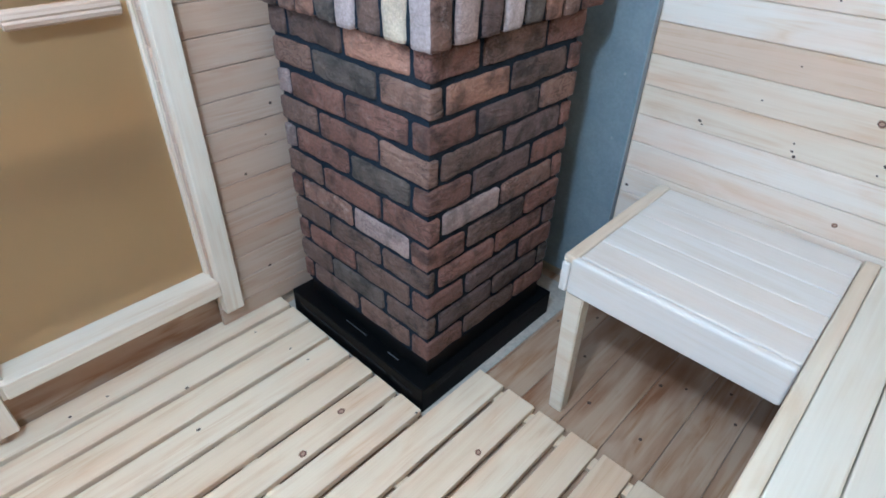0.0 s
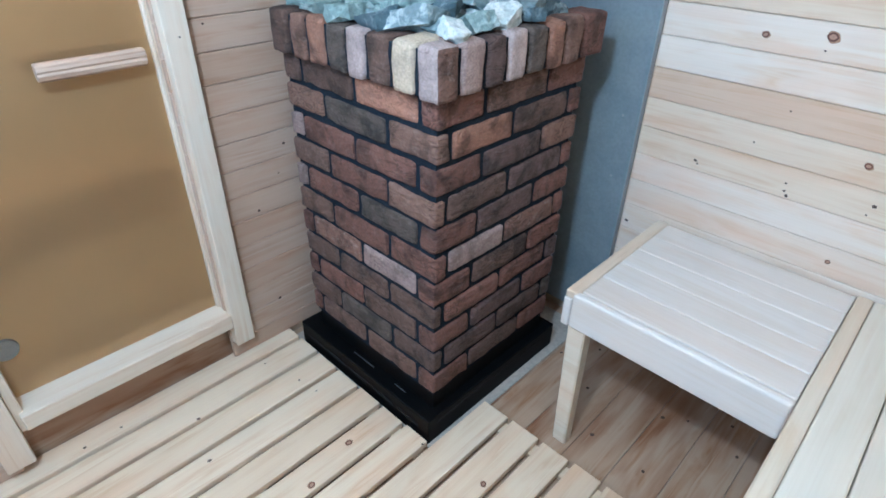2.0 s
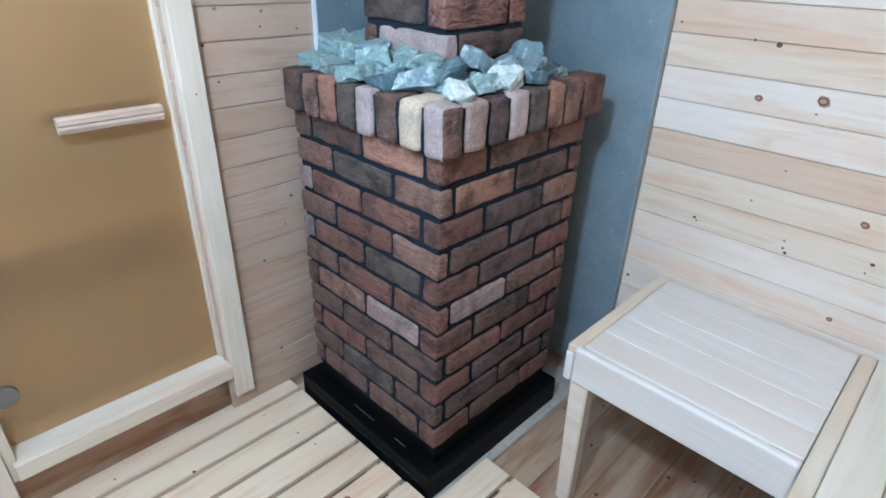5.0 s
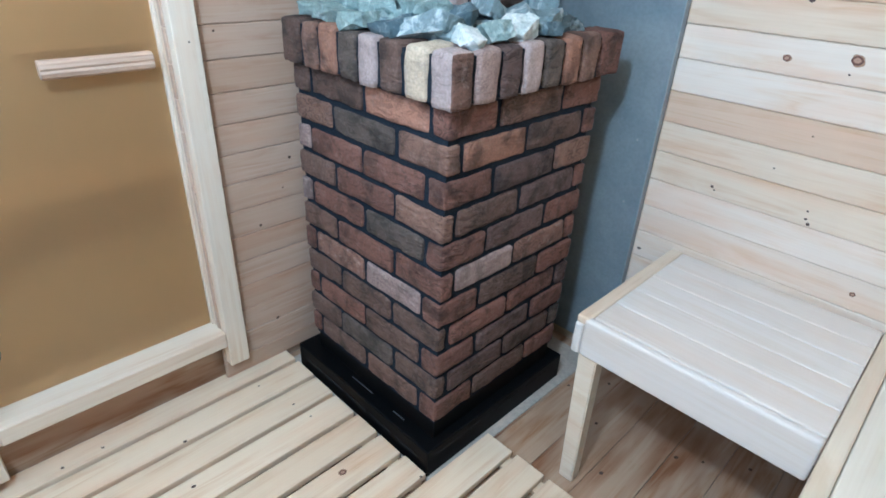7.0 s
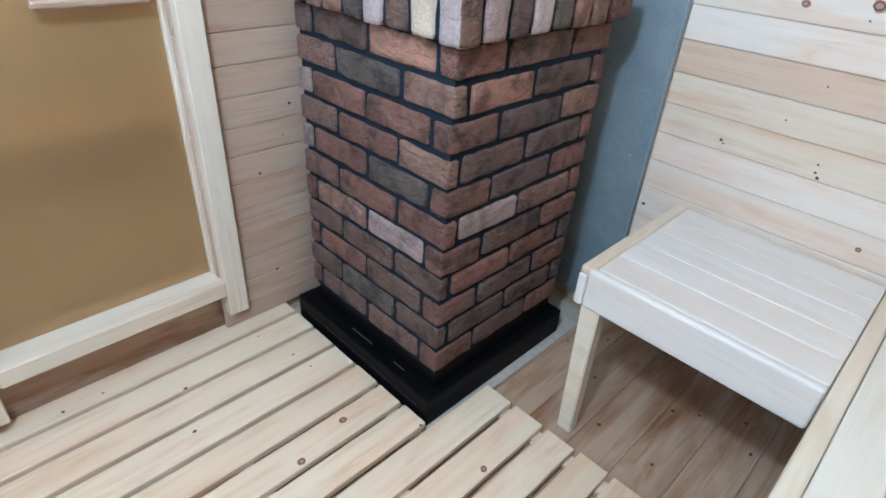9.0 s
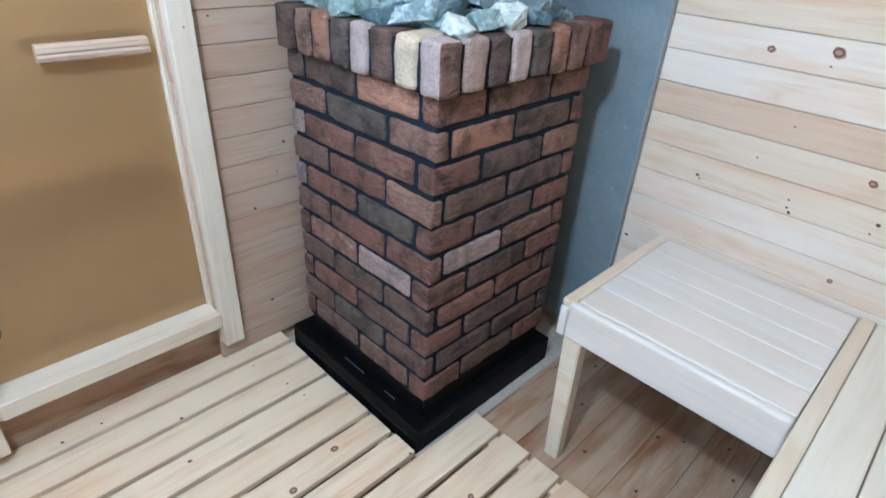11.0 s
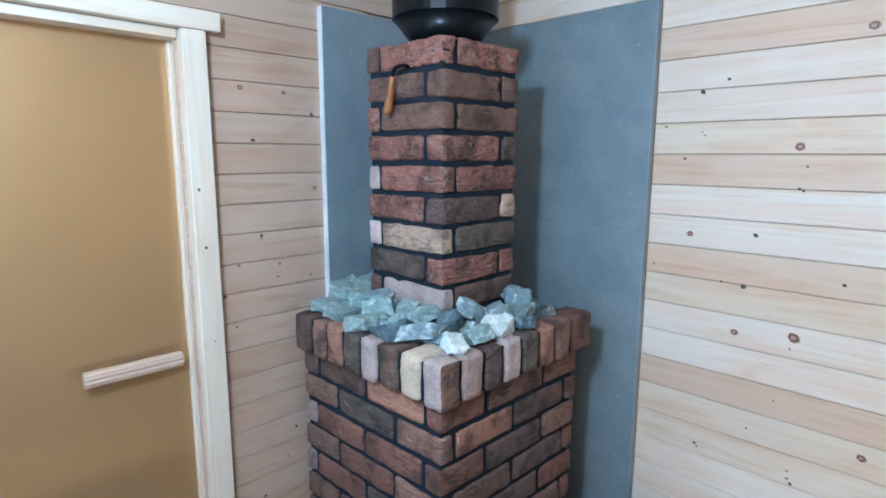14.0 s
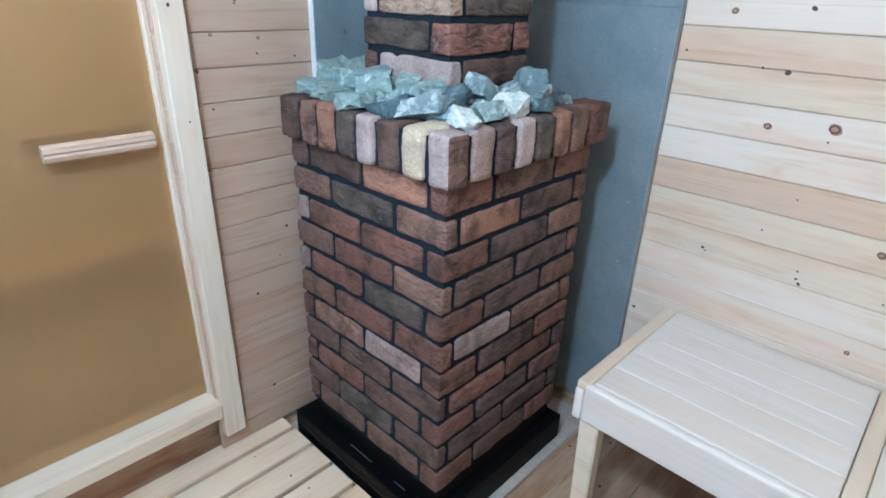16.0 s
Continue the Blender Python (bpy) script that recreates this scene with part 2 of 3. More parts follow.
kr = ramp(kN, [(0.20, (0.22, 0.11, 0.07)), (0.34, (0.46, 0.29, 0.19)), (0.60, (0.42, 0.23, 0.15)), (0.72, (0.12, 0.050, 0.030)), (0.90, (0.13, 0.055, 0.033)), (1.0, (0.40, 0.24, 0.14))])
kL.new(kadd.outputs[0], kr.inputs[0])
kL.new(kr.outputs[0], kp.inputs["Base Color"])
DARK_KNOT = speckled("dark_knot", (0.085, 0.052, 0.036), 300, 0.4, 0.6)

# ---- mesh helpers ----


def mesh_from(name, bm, material, smooth=False):
    me = bpy.data.meshes.new(name)
    bm.to_mesh(me)
    bm.free()
    for mt in material if isinstance(material, (list, tuple)) else [material]:
        me.materials.append(mt)
    if smooth:
        for f in me.polygons:
            f.use_smooth = True
    return me


def part(name, bm, material, parent=None, label="", m=None, smooth=False):
    """Links a bmesh, or a finished mesh, as one object under a thing or a part."""
    me = bm if isinstance(bm, bpy.types.Mesh) else mesh_from(name, bm, material, smooth)
    ob = new(name, me)
    ob.parent = parent
    if m is not None:
        ob.matrix_world = m
        if parent is not None:
            ob.matrix_parent_inverse = Matrix.Identity(4)
            ob.matrix_basis = world_of(parent).inverted() @ m
    if label:
        ob["label"] = label
    return ob


def world_of(ob):
    m = ob.matrix_basis.copy()
    while ob.parent is not None:
        ob = ob.parent
        m = ob.matrix_basis @ m
    return m


def thing(name, label, category, group="", kind="", at=(0, 0, 0)):
    ob = new(name)
    ob.matrix_basis = Matrix.Translation(at)
    ob.empty_display_size = 0.1
    return tagged(ob, label, category, group, kind)


def box(bm, lo, hi, bevel=0.0, seg=1):
    r = bmesh.ops.create_cube(bm, size=1)
    size = [b - a for a, b in zip(lo, hi)]
    mid = [(a + b) / 2 for a, b in zip(lo, hi)]
    bmesh.ops.scale(bm, vec=size, verts=r["verts"])
    bmesh.ops.translate(bm, vec=mid, verts=r["verts"])
    if bevel:
        es = list({e for v in r["verts"] for e in v.link_edges})
        bmesh.ops.bevel(bm, geom=es, offset=bevel, segments=seg, affect="EDGES", profile=0.5)
    return bm


def plank_mesh(name, length, width, thick, material, bevel=0.003, seg=2):
    """A board whose length is its own X, width Y, thickness Z, centred."""
    bm = box(bmesh.new(), (-length / 2, -width / 2, -thick / 2), (length / 2, width / 2, thick / 2), bevel, seg)
    return mesh_from(name, bm, material)


ALONG = {
    "x_flat": Matrix.Identity(4),
    "y_flat": Matrix.Rotation(radians(90), 4, "Z"),
    "x_front": Matrix.Rotation(radians(90), 4, "X"),
    "y_side": Matrix.Rotation(radians(90), 4, "Z") @ Matrix.Rotation(radians(90), 4, "X"),
    "z_side": Matrix.Rotation(radians(90), 4, "Z") @ Matrix.Rotation(radians(90), 4, "X") @ Matrix.Rotation(radians(90), 4, "Z"),
    "z_front": Matrix.Rotation(radians(90), 4, "X") @ Matrix.Rotation(radians(90), 4, "Z"),
}


def board(name, way, lo, hi, material, parent, bevel=0.003, label="", seg=2):
    """A board between two corners of the place, its grain along the given way."""
    turn = ALONG[way]
    size = turn.to_3x3().inverted() @ Vector([b - a for a, b in zip(lo, hi)])
    me = plank_mesh(name, abs(size.x), abs(size.y), abs(size.z), material, bevel, seg)
    mid = Vector([(a + b) / 2 for a, b in zip(lo, hi)])
    return part(name, me, None, parent, label, Matrix.Translation(mid) @ turn)


def cyl(bm, r1, r2, z0, z1, seg=32, at=(0, 0)):
    bmesh.ops.create_cone(bm, cap_ends=True, segments=seg, radius1=r1, radius2=r2, depth=z1 - z0, matrix=Matrix.Translation((at[0], at[1], (z0 + z1) / 2)))
    return bm


def disc_mesh(name, material, seg=14):
    bm = bmesh.new()
    bmesh.ops.create_cone(bm, cap_ends=True, segments=seg, radius1=1, radius2=0.96, depth=0.1)
    return mesh_from(name, bm, material)


# ---- the room ----
LX, RY = -0.645, 0.735            # cladding faces of the door wall and of the bench wall
GX, GY = -0.625, 0.712            # faces of the cement boards
BX, BY, TOP = 1.32, -1.60, 2.16   # the unseen walls and the ceiling
LOW = -0.035                      # the floor below the duckboards

floor = thing("floor", "brown pine plank floor under the benches", "floor", kind="structure", at=(0, 0, LOW))
part("subfloor", box(bmesh.new(), (LX - 0.2, BY - 0.1, LOW - 0.12), (BX + 0.1, RY + 0.1, LOW - 0.02)), PLAIN, floor, m=Matrix.Identity(4))

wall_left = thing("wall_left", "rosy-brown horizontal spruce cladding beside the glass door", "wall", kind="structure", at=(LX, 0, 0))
wall_right = thing("wall_right", "pale knotty pine cladding above the bench", "wall", kind="structure", at=(0, RY, 0))
bm = bmesh.new()
box(bm, (LX - 0.12, -0.20, LOW - 0.02), (LX - 0.016, RY + 0.1, TOP))
box(bm, (LX - 0.12, BY, LOW - 0.02), (LX - 0.016, -0.86, TOP))
box(bm, (LX - 0.12, -0.86, 1.77), (LX - 0.016, -0.20, TOP))
part("wall_core", bm, PLAIN, wall_left, m=Matrix.Identity(4))
part("wall_core", box(bmesh.new(), (LX - 0.016, RY + 0.016, LOW - 0.02), (BX, RY + 0.1, TOP)), PLAIN, wall_right, m=Matrix.Identity(4))
# unseen east and south walls, coloured dark to cut bounced light
wall_east = new("wall_east", mesh_from("wall_east", box(bmesh.new(), (BX, BY - 0.1, LOW - 0.02), (BX + 0.1, RY + 0.1, TOP)), DARK_PINE))
tagged(wall_east, "unseen closing wall behind the long bench, brown to cut bounced light", "wall", kind="structure")
bm = bmesh.new()
box(bm, (LX - 0.12, BY - 0.1, LOW - 0.02), (-0.45, BY, TOP))
box(bm, (0.65, BY - 0.1, LOW - 0.02), (BX, BY, TOP))
box(bm, (-0.45, BY - 0.1, LOW - 0.02), (0.65, BY, 1.05))
box(bm, (-0.45, BY - 0.1, 1.85), (0.65, BY, TOP))
wall_south = new("wall_south", mesh_from("wall_south", bm, DARK_PINE))
tagged(wall_south, "unseen closing wall with an added window opening, brown to cut bounced light", "wall", kind="structure")
ceiling = new("ceiling", mesh_from("ceiling", box(bmesh.new(), (LX - 0.12, BY - 0.1, TOP), (BX + 0.1, RY + 0.1, TOP + 0.08)), WALL_WOOD))
tagged(ceiling, "plain pale pine board ceiling", "ceiling", kind="structure")
# unseen pale box added behind the door, reflecting the fill lamp
bm = bmesh.new()
LB = LX - 1.05
box(bm, (LB - 0.1, -1.45, LOW - 0.12), (LB, 0.25, TOP))
box(bm, (LB, -1.55, LOW - 0.12), (LX - 0.12, -1.45, TOP))
box(bm, (LB, 0.25, LOW - 0.12), (LX - 0.12, 0.35, TOP))
box(bm, (LB, -1.45, LOW - 0.12), (LX - 0.20, 0.25, LOW - 0.02))
box(bm, (LB - 0.1, -1.55, TOP), (LX - 0.12, 0.35, TOP + 0.08))
lobby = new("wall_lobby", mesh_from("wall_lobby", bm, PLAIN))
tagged(lobby, "plain pale unseen walls added behind the door around the fill lamp", "wall", kind="structure")

# low bench shape added behind the frosted pane for its blurred dark band
lobby_band = thing("lobby_band", "dark brown bench-shaped block added behind the glass for its dark band", "bench", at=(LX - 0.36, -0.6, LOW))
for y in (-1.2, -0.02):
    board("leg", "z_side", (LX - 0.46, y, LOW - 0.02), (LX - 0.26, y + 0.05, 0.56), DARK_PINE, lobby_band, 0.004)
board("seat", "y_flat", (LX - 0.50, -1.3, 0.561), (LX - 0.22, 0.12, 0.60), DARK_PINE, lobby_band, 0.004)
board("apron", "y_side", (LX - 0.25, -1.15, 0.44), (LX - 0.23, -0.02, 0.5605), DARK_PINE, lobby_band, 0.004)

# cement boards in the stove corner
for nm, lo, hi in (
    ("cement_board", (LX + 0.0005, 0.130, 0.02), (GX, GY, 1.880)),
    ("cement_board", (GX, GY, 0.02), (0.083, RY - 0.0005, 1.262)),
    ("cement_board", (GX, GY, 1.2626), (0.083, RY - 0.0005, 1.880)),
):
    left = lo[1] < 0.5
    ob = new(nm, mesh_from(nm, box(bmesh.new(), lo, hi, 0.0004, 1), BOARD))
    tagged(ob, "blue-grey cement board screwed to the wall behind the stove", "wall board", "cement boards", "structure")
    if left:
        part("board_edge", box(bmesh.new(), (LX + 0.0005, 0.127, 0.02), (GX - 0.001, 0.1298, 1.880)), BOARD_EDGE, ob, "bare white cut edge", Matrix.Identity(4))
        spots = [(GX, 0.226, z) for z in (1.771, 1.380, 1.171)]
    else:
        part("board_edge", box(bmesh.new(), (0.0805, GY - 0.0005, max(lo[2], 0.02)), (0.0832, RY - 0.001, hi[2])), BOARD_SIDE, ob, "bare pale cut edge", Matrix.Identity(4))
        spots = [(0.033, GY, z) for z in ((1.162, 0.746, 0.557) if hi[2] < 1.4 else (1.768, 1.362))]
    screw = disc_mesh("screw", SCREW, 10)
    for s in spots:
        tilt = Matrix.Rotation(radians(90), 4, "Y") if left else Matrix.Rotation(radians(90), 4, "X")
        part("screw", screw, None, ob, "", Matrix.Translation(s) @ tilt @ Matrix.Diagonal((0.0042, 0.0042, 0.012, 1)))

# ---- stove ----
SW, SD, SF = 0.542, 0.506, -0.018   # left end, right end, front face
Z0, PITCH = 0.125, 0.0742
ROWS_UP = 11
RIM0, RIM1 = 0.943, 1.046


def brick_mesh(name, size, material, rnd, rough=0.003, deep=0.0035, rad=0.0):
    """A hand-moulded brick: rounded arrises, uneven faces, centred."""
    n = [max(3, min(15, round(s / 0.014))) for s in size]
    bm = bmesh.new()
    r = bmesh.ops.create_cube(bm, size=2)
    for axis in range(3):
        es = [e for e in bm.edges if abs((e.verts[0].co - e.verts[1].co)[axis]) > 1e-4 and all(abs((e.verts[0].co - e.verts[1].co)[k]) < 1e-4 for k in range(3) if k != axis)]
        bmesh.ops.subdivide_edges(bm, edges=es, cuts=n[axis] + 1, use_grid_fill=True)
    rad = max(rad, 0.0045 + 0.0045 * rnd.random())
    off = Vector((rnd.random() * 50, rnd.random() * 50, rnd.random() * 50))
    for v in bm.verts:
        p = Vector()
        for k in range(3):
            c = v.co[k]
            half = size[k] / 2
            # draw the outer ring of cuts close to the edge
            if abs(c) < 0.999 and abs(c) > 1 - 2.2 / (n[k] + 2) and n[k] < 6:
                c = math.copysign(max(0.3, 1 - rad * 0.9 / half), c)
            p[k] = c * half
        inner = Vector([max(-(s / 2 - rad), min(s / 2 - rad, q)) for s, q in zip(size, p)])
        d = p - inner
        if d.length > 1e-6:
            p = inner + d.normalized() * min(rad, d.length)
        w = noise.noise_vector((p + off) * 24) * rough + noise.noise_vector((p + off) * 70) * rough * 0.35
        u = Vector((p.x * 15, p.y * 15, p.z * 36)) + off
        mask = max(0.0, noise.noise((p + off) * 9) + 0.25)
        crease = max(0.0, 1 - abs(noise.noise(u)) / 0.16) * mask
        if d.length > 1e-6:
            w -= d.normalized() * crease * deep
        v.co = p + w
    return mesh_from(name, bm, material, True)


rnd = random.Random(5)
stove = thing("brick_stove", "square sauna stove clad in rustic red-brown bricks", "stove", at=(0, 0, LOW))
I4 = Matrix.Identity(4)
part("mortar_core", box(bmesh.new(), (-SW + 0.0075, SF + 0.0075, Z0 - 0.004), (-0.0075, SD - 0.0075, RIM0 + 0.012)), MORTAR, stove, "dark grey mortar joints", I4)

# top course first: joints and bricks of the left face from the corner, the corner brick, joints and bricks of the right face
LAYOUT = (
    ((0.055, 0.266, 0.474), "OBB", "R", (0.134, 0.364), "AR"),
    ((0.156, 0.385), "GA", "A", (0.030, 0.241, 0.464), "OBR"),
    ((0.060, 0.275, 0.486), "RRV", "R", (0.136, 0.361), "PA"),
    ((0.162, 0.387), "RB", "A", (0.021, 0.238, 0.465), "BPR"),
    ((0.059, 0.273, 0.495), "GRV", "R", (0.128, 0.353), "PR"),
    ((0.163, 0.392), "RA", "R", (0.026, 0.238, 0.461), "VvR"),
    ((0.065, 0.277, 0.497), "VvR", "R", (0.118, 0.349), "BR"),
    ((0.171, 0.384), "BB", "B", (0.019, 0.236, 0.452), "RRP"),
    ((0.066, 0.282, 0.496), "BRR", "R", (0.122, 0.348), "PR"),
    ((0.165, 0.393), "GB", "B", (0.022, 0.240, 0.451), "PBG"),
    ((0.067, 0.282, 0.499), "ABR", "R", (0.123, 0.350), "BR"),
)
JOINT = 0.0128


def lay(parent, lo, hi, material, jitter=0.0015, deep=0.0035, rad=0.0):
    size = [b - a for a, b in zip(lo, hi)]
    mid = [(a + b) / 2 for a, b in zip(lo, hi)]
    mid = [c + rnd.uniform(-jitter, jitter) for c in mid]
    turn = Matrix.Rotation(radians(rnd.uniform(-0.7, 0.7)), 4, "Z") @ Matrix.Rotation(radians(rnd.uniform(-0.6, 0.6)), 4, "Y")
    return part("brick", brick_mesh("brick", size, material, rnd, 0.003, deep, rad), None, parent, "", Matrix.Translation(mid) @ turn)


SLIP = 0.055
for k, (lj, lefts, corner, rj, rights) in enumerate(LAYOUT):
    z1 = Z0 + (ROWS_UP - k) * PITCH - 0.004
    z0 = z1 - PITCH + JOINT
    h = JOINT / 2
    lj, rj = (*lj, SW + h), (*rj, SD + 0.014 - 0.0022 * k + h)
    lay(stove, (-lj[0] + h, SF, z0), (0, rj[0] - h, z1), BRICK[corner])
    for i, c in enumerate(lefts):
        lay(stove, (-lj[i + 1] + h, SF, z0), (-lj[i] - h, SF + SLIP, z1), BRICK[c])
    for i, c in enumerate(rights):
        lay(stove, (-SLIP, rj[i] + h, z0), (0, rj[i + 1] - h, z1), BRICK[c])
    # the two faces towards the walls
    for i in range(2):
        a, b = SLIP + h + i * 0.222, SLIP + i * 0.222 + 0.222 - h
        lay(stove, (-SW, a, z0), (-SW + SLIP, b, z1), BRICK[rnd.choice("RBA")])
        lay(stove, (-b - 0.02, SD - SLIP, z0), (-a - 0.02, SD, z1), BRICK[rnd.choice("RBA")])

# rim of bricks on end
OUT = 0.024
RF, RX = SF - OUT, -0.542
rim_left = ((0.039, 0.112, 0.187, 0.254, 0.325, 0.398, 0.464), "YBWGOAB", 0.542)
rim_right = ((0.025, 0.100, 0.166, 0.236, 0.308, 0.377, 0.451), "VPWGOAR", 0.546)
RJ = 0.0064
corner_brick = lay(stove, (-0.039 + RJ, RF, RIM0 - 0.002), (OUT, 0.025 - RJ, RIM1), BRICK["W"], 0.001, 0.0035, 0.009)
# its two outer faces differ: limewash on one, bare dusty red on the other
corner_brick.data.materials.append(BRICK["v"])
for f in corner_brick.data.polygons:
    if f.normal.x > 0.6:
        f.material_index = 1
for joints, kinds, last in (rim_left, rim_right):
    ends = (*joints, last + RJ)
    for a, b, c in zip(ends, ends[1:], kinds):
        low, high, out = RIM0 + rnd.uniform(-0.003, 0.003), RIM1 + rnd.uniform(-0.003, 0.003), rnd.uniform(-0.002, 0.002)
        if joints is rim_left[0]:
            lay(stove, (-b + RJ, RF + out, low), (-a - RJ, 0.055, high), BRICK[c], 0.001, 0.0035, 0.008)
        else:
            lay(stove, (-0.060, a + RJ, low), (OUT + out, b - RJ, high), BRICK[c], 0.001, 0.0035, 0.008)
for i in range(6):
    y = 0.062 + i * 0.068
    lay(stove, (RX + 0.004, y + 0.010, RIM0), (-SW + 0.060, y + 0.066, RIM1), BRICK[rnd.choice("RBAP")], 0.001)
    x = -0.075 - i * 0.072
    lay(stove, (x - 0.062, SD - 0.055, RIM0), (x, SD + OUT - 0.004, RIM1), BRICK[rnd.choice("RBAP")], 0.001)
# mortar bed under and inside the rim, floor of the stone tray
bm = bmesh.new()
box(bm, (-SW + 0.006, SF + 0.006, RIM0 - 0.010), (-0.006, SD - 0.006, RIM0 + 0.004))
box(bm, (RX + 0.010, RF + 0.010, RIM0 + 0.004), (OUT - 0.010, SD + OUT - 0.010, RIM1 - 0.012))
part("rim_mortar", bm, MORTAR, stove, "dark grey mortar between the rim bricks", I4)

# black steel plinth with air slots
PX0, PX1, PY0, PY1 = -SW - 0.045, 0.004, -0.052, SD + 0.035
PTOP = 0.060
bm = bmesh.new()
box(bm, (PX0, PY0, LOW + 0.005), (PX1 + 0.012, PY1, PTOP), 0.004, 2)
box(bm, (-SW + 0.012, SF + 0.012, PTOP), (-0.012, SD - 0.012, Z0 + 0.004))
plinth = part("plinth", bm, BLACK, stove, "black painted steel plinth with air slots", I4)
VOID = speckled("slot_shadow", (0.002, 0.002, 0.002), 100, 0.1, 0.9)
for y in (-0.02, 0.10, 0.22, 0.36):
    part("air_slot", box(bmesh.new(), (PX1 + 0.0115, y, 0.030), (PX1 + 0.0135, y + 0.105, 0.039), 0.0009, 1), VOID, plinth, "", I4)
for x in (-0.55, -0.44, -0.33, -0.22, -0.11):
    part("air_slot", box(bmesh.new(), (x, PY0 - 0.0015, 0.014), (x + 0.085, PY0 + 0.001, 0.023), 0.0009, 1), VOID, plinth, "", I4)
# glints in the gap at the brick foot, laid on as light strips
for x, w in ((-0.345, 0.095), (-0.156, 0.045)):
    part("air_slot", box(bmesh.new(), (x, SF - 0.004, PTOP + 0.0004), (x + w, SF - 0.001, PTOP + 0.0012)), STEEL, plinth, "glint along the brick foot, laid on as a light strip", I4)

# pale sheet under the stove
sheet = new("fibre_sheet", mesh_from("fibre_sheet", box(bmesh.new(), (LX + 0.01, PY0 - 0.005, LOW), (0.044, GY - 0.01, LOW + 0.006), 0.001, 1), SHEET))
tagged(sheet, "pale fire-proof sheet on the floor under the stove", "floor sheet")

# ---- chimney ----
CX0, CX1, CY0, CY1 = -0.408, -0.130, 0.116, 0.393
CZ, CP = 1.081, 0.0732
chimney = thing("brick_chimney", "square brick-clad chimney casing rising from the stove stones", "chimney", at=(-0.27, 0.26, CZ))
part("mortar_core", box(bmesh.new(), (CX0 + 0.007, CY0 + 0.007, RIM1 - 0.010), (CX1 - 0.007, CY1 - 0.007, CZ + 9 * CP - 0.010)), MORTAR, chimney, "dark grey mortar joints", I4)
STACK = (  # bottom course first: far brick of the left face, corner, far brick of the right face; "l": the corner brick's long side is on the left
    ("Bl", "W", "B"), ("G", "r", "r"), ("Wl", "y", "G"), ("r", "P", "y"), ("Wl", "r", "r"),
    ("r", "r", "G"), ("rl", "A", "A"), ("A", "A", "B"), ("Bl", "r", "r"),
)
for k, (far, corner, other) in enumerate(STACK):
    z0 = CZ + k * CP + 0.006
    z1 = z0 + CP - 0.012
    if far.endswith("l"):
        a, b = 0.230, 0.046
    else:
        a, b = 0.064, 0.213
    h = 0.006
    lay(chimney, (CX1 - a + h, CY0, z0), (CX1, CY0 + b - h, z1), BRICK[corner], 0.0015, 0.009)
    lay(chimney, (CX0, CY0, z0), (CX1 - a - h, CY0 + 0.05, z1), BRICK[far[0]], 0.0015, 0.009)
    lay(chimney, (CX1 - 0.05, CY0 + b + h, z0), (CX1, CY1, z1), BRICK[other], 0.0015, 0.009)
    lay(chimney, (CX0, CY0 + 0.062, z0), (CX0 + 0.05, CY1, z1), BRICK[rnd.choice("RBA")], 0.0015, 0.009)
    lay(chimney, (CX0 + 0.062, CY1 - 0.05, z0), (CX1 - 0.062, CY1, z1), BRICK[rnd.choice("RBA")], 0.0015, 0.009)
CTOP = CZ + 9 * CP - 0.008
# damper pull on the chimney
pull = thing("damper_pull", "turned wooden damper handle on a bent black rod", "damper handle", at=(-0.29, CY0 - 0.02, 1.66))
bm = bmesh.new()
prof = ((-0.088, 0.0), (-0.088, 0.007), (-0.083, 0.0098), (-0.070, 0.0105), (-0.030, 0.0085), (-0.004, 0.0065), (0.0, 0.0055), (0.0, 0.0))
ring = []
for z, r in prof:
    ring.append([bm.verts.new((r * math.cos(a * math.tau / 16), r * math.sin(a * math.tau / 16), z)) for a in range(16)])
for q, s in zip(ring, ring[1:]):
    for a in range(16):
        bm.faces.new((q[a], q[(a + 1) % 16], s[(a + 1) % 16], s[a]))
bmesh.ops.remove_doubles(bm, verts=bm.verts, dist=1e-5)
grip = part("grip", bm, OAK, pull, "reddish-brown turned wood", Matrix.Translation((-0.276, CY0 - 0.024, 1.652)) @ Matrix.Rotation(radians(14), 4, "Y"), True)


def rod(name, pts, r, material, parent, label=""):
    cu = bpy.data.curves.new(name, "CURVE")
    cu.dimensions, cu.bevel_depth, cu.bevel_resolution = "3D", r, 3
    sp = cu.splines.new("BEZIER")
    sp.bezier_points.add(len(pts) - 1)
    for bp, q in zip(sp.bezier_points, pts):
        bp.co = q
        bp.handle_left_type = bp.handle_right_type = "AUTO"
    tmp = bpy.data.objects.new(name, cu)
    dg = bpy.context.evaluated_depsgraph_get()
    scene.collection.objects.link(tmp)
    dg.update()
    me = bpy.data.meshes.new_from_object(tmp.evaluated_get(dg))
    bpy.data.objects.remove(tmp)
    me.materials.clear()
    me.materials.append(material)
    return part(name, me, None, parent, label, I4)


rod("rod", [(-0.277, CY0 - 0.024, 1.646), (-0.272, CY0 - 0.024, 1.666), (-0.257, CY0 - 0.018, 1.675), (-0.238, CY0 + 0.014, 1.672)], 0.0042, BLACK, pull, "bent black steel rod")

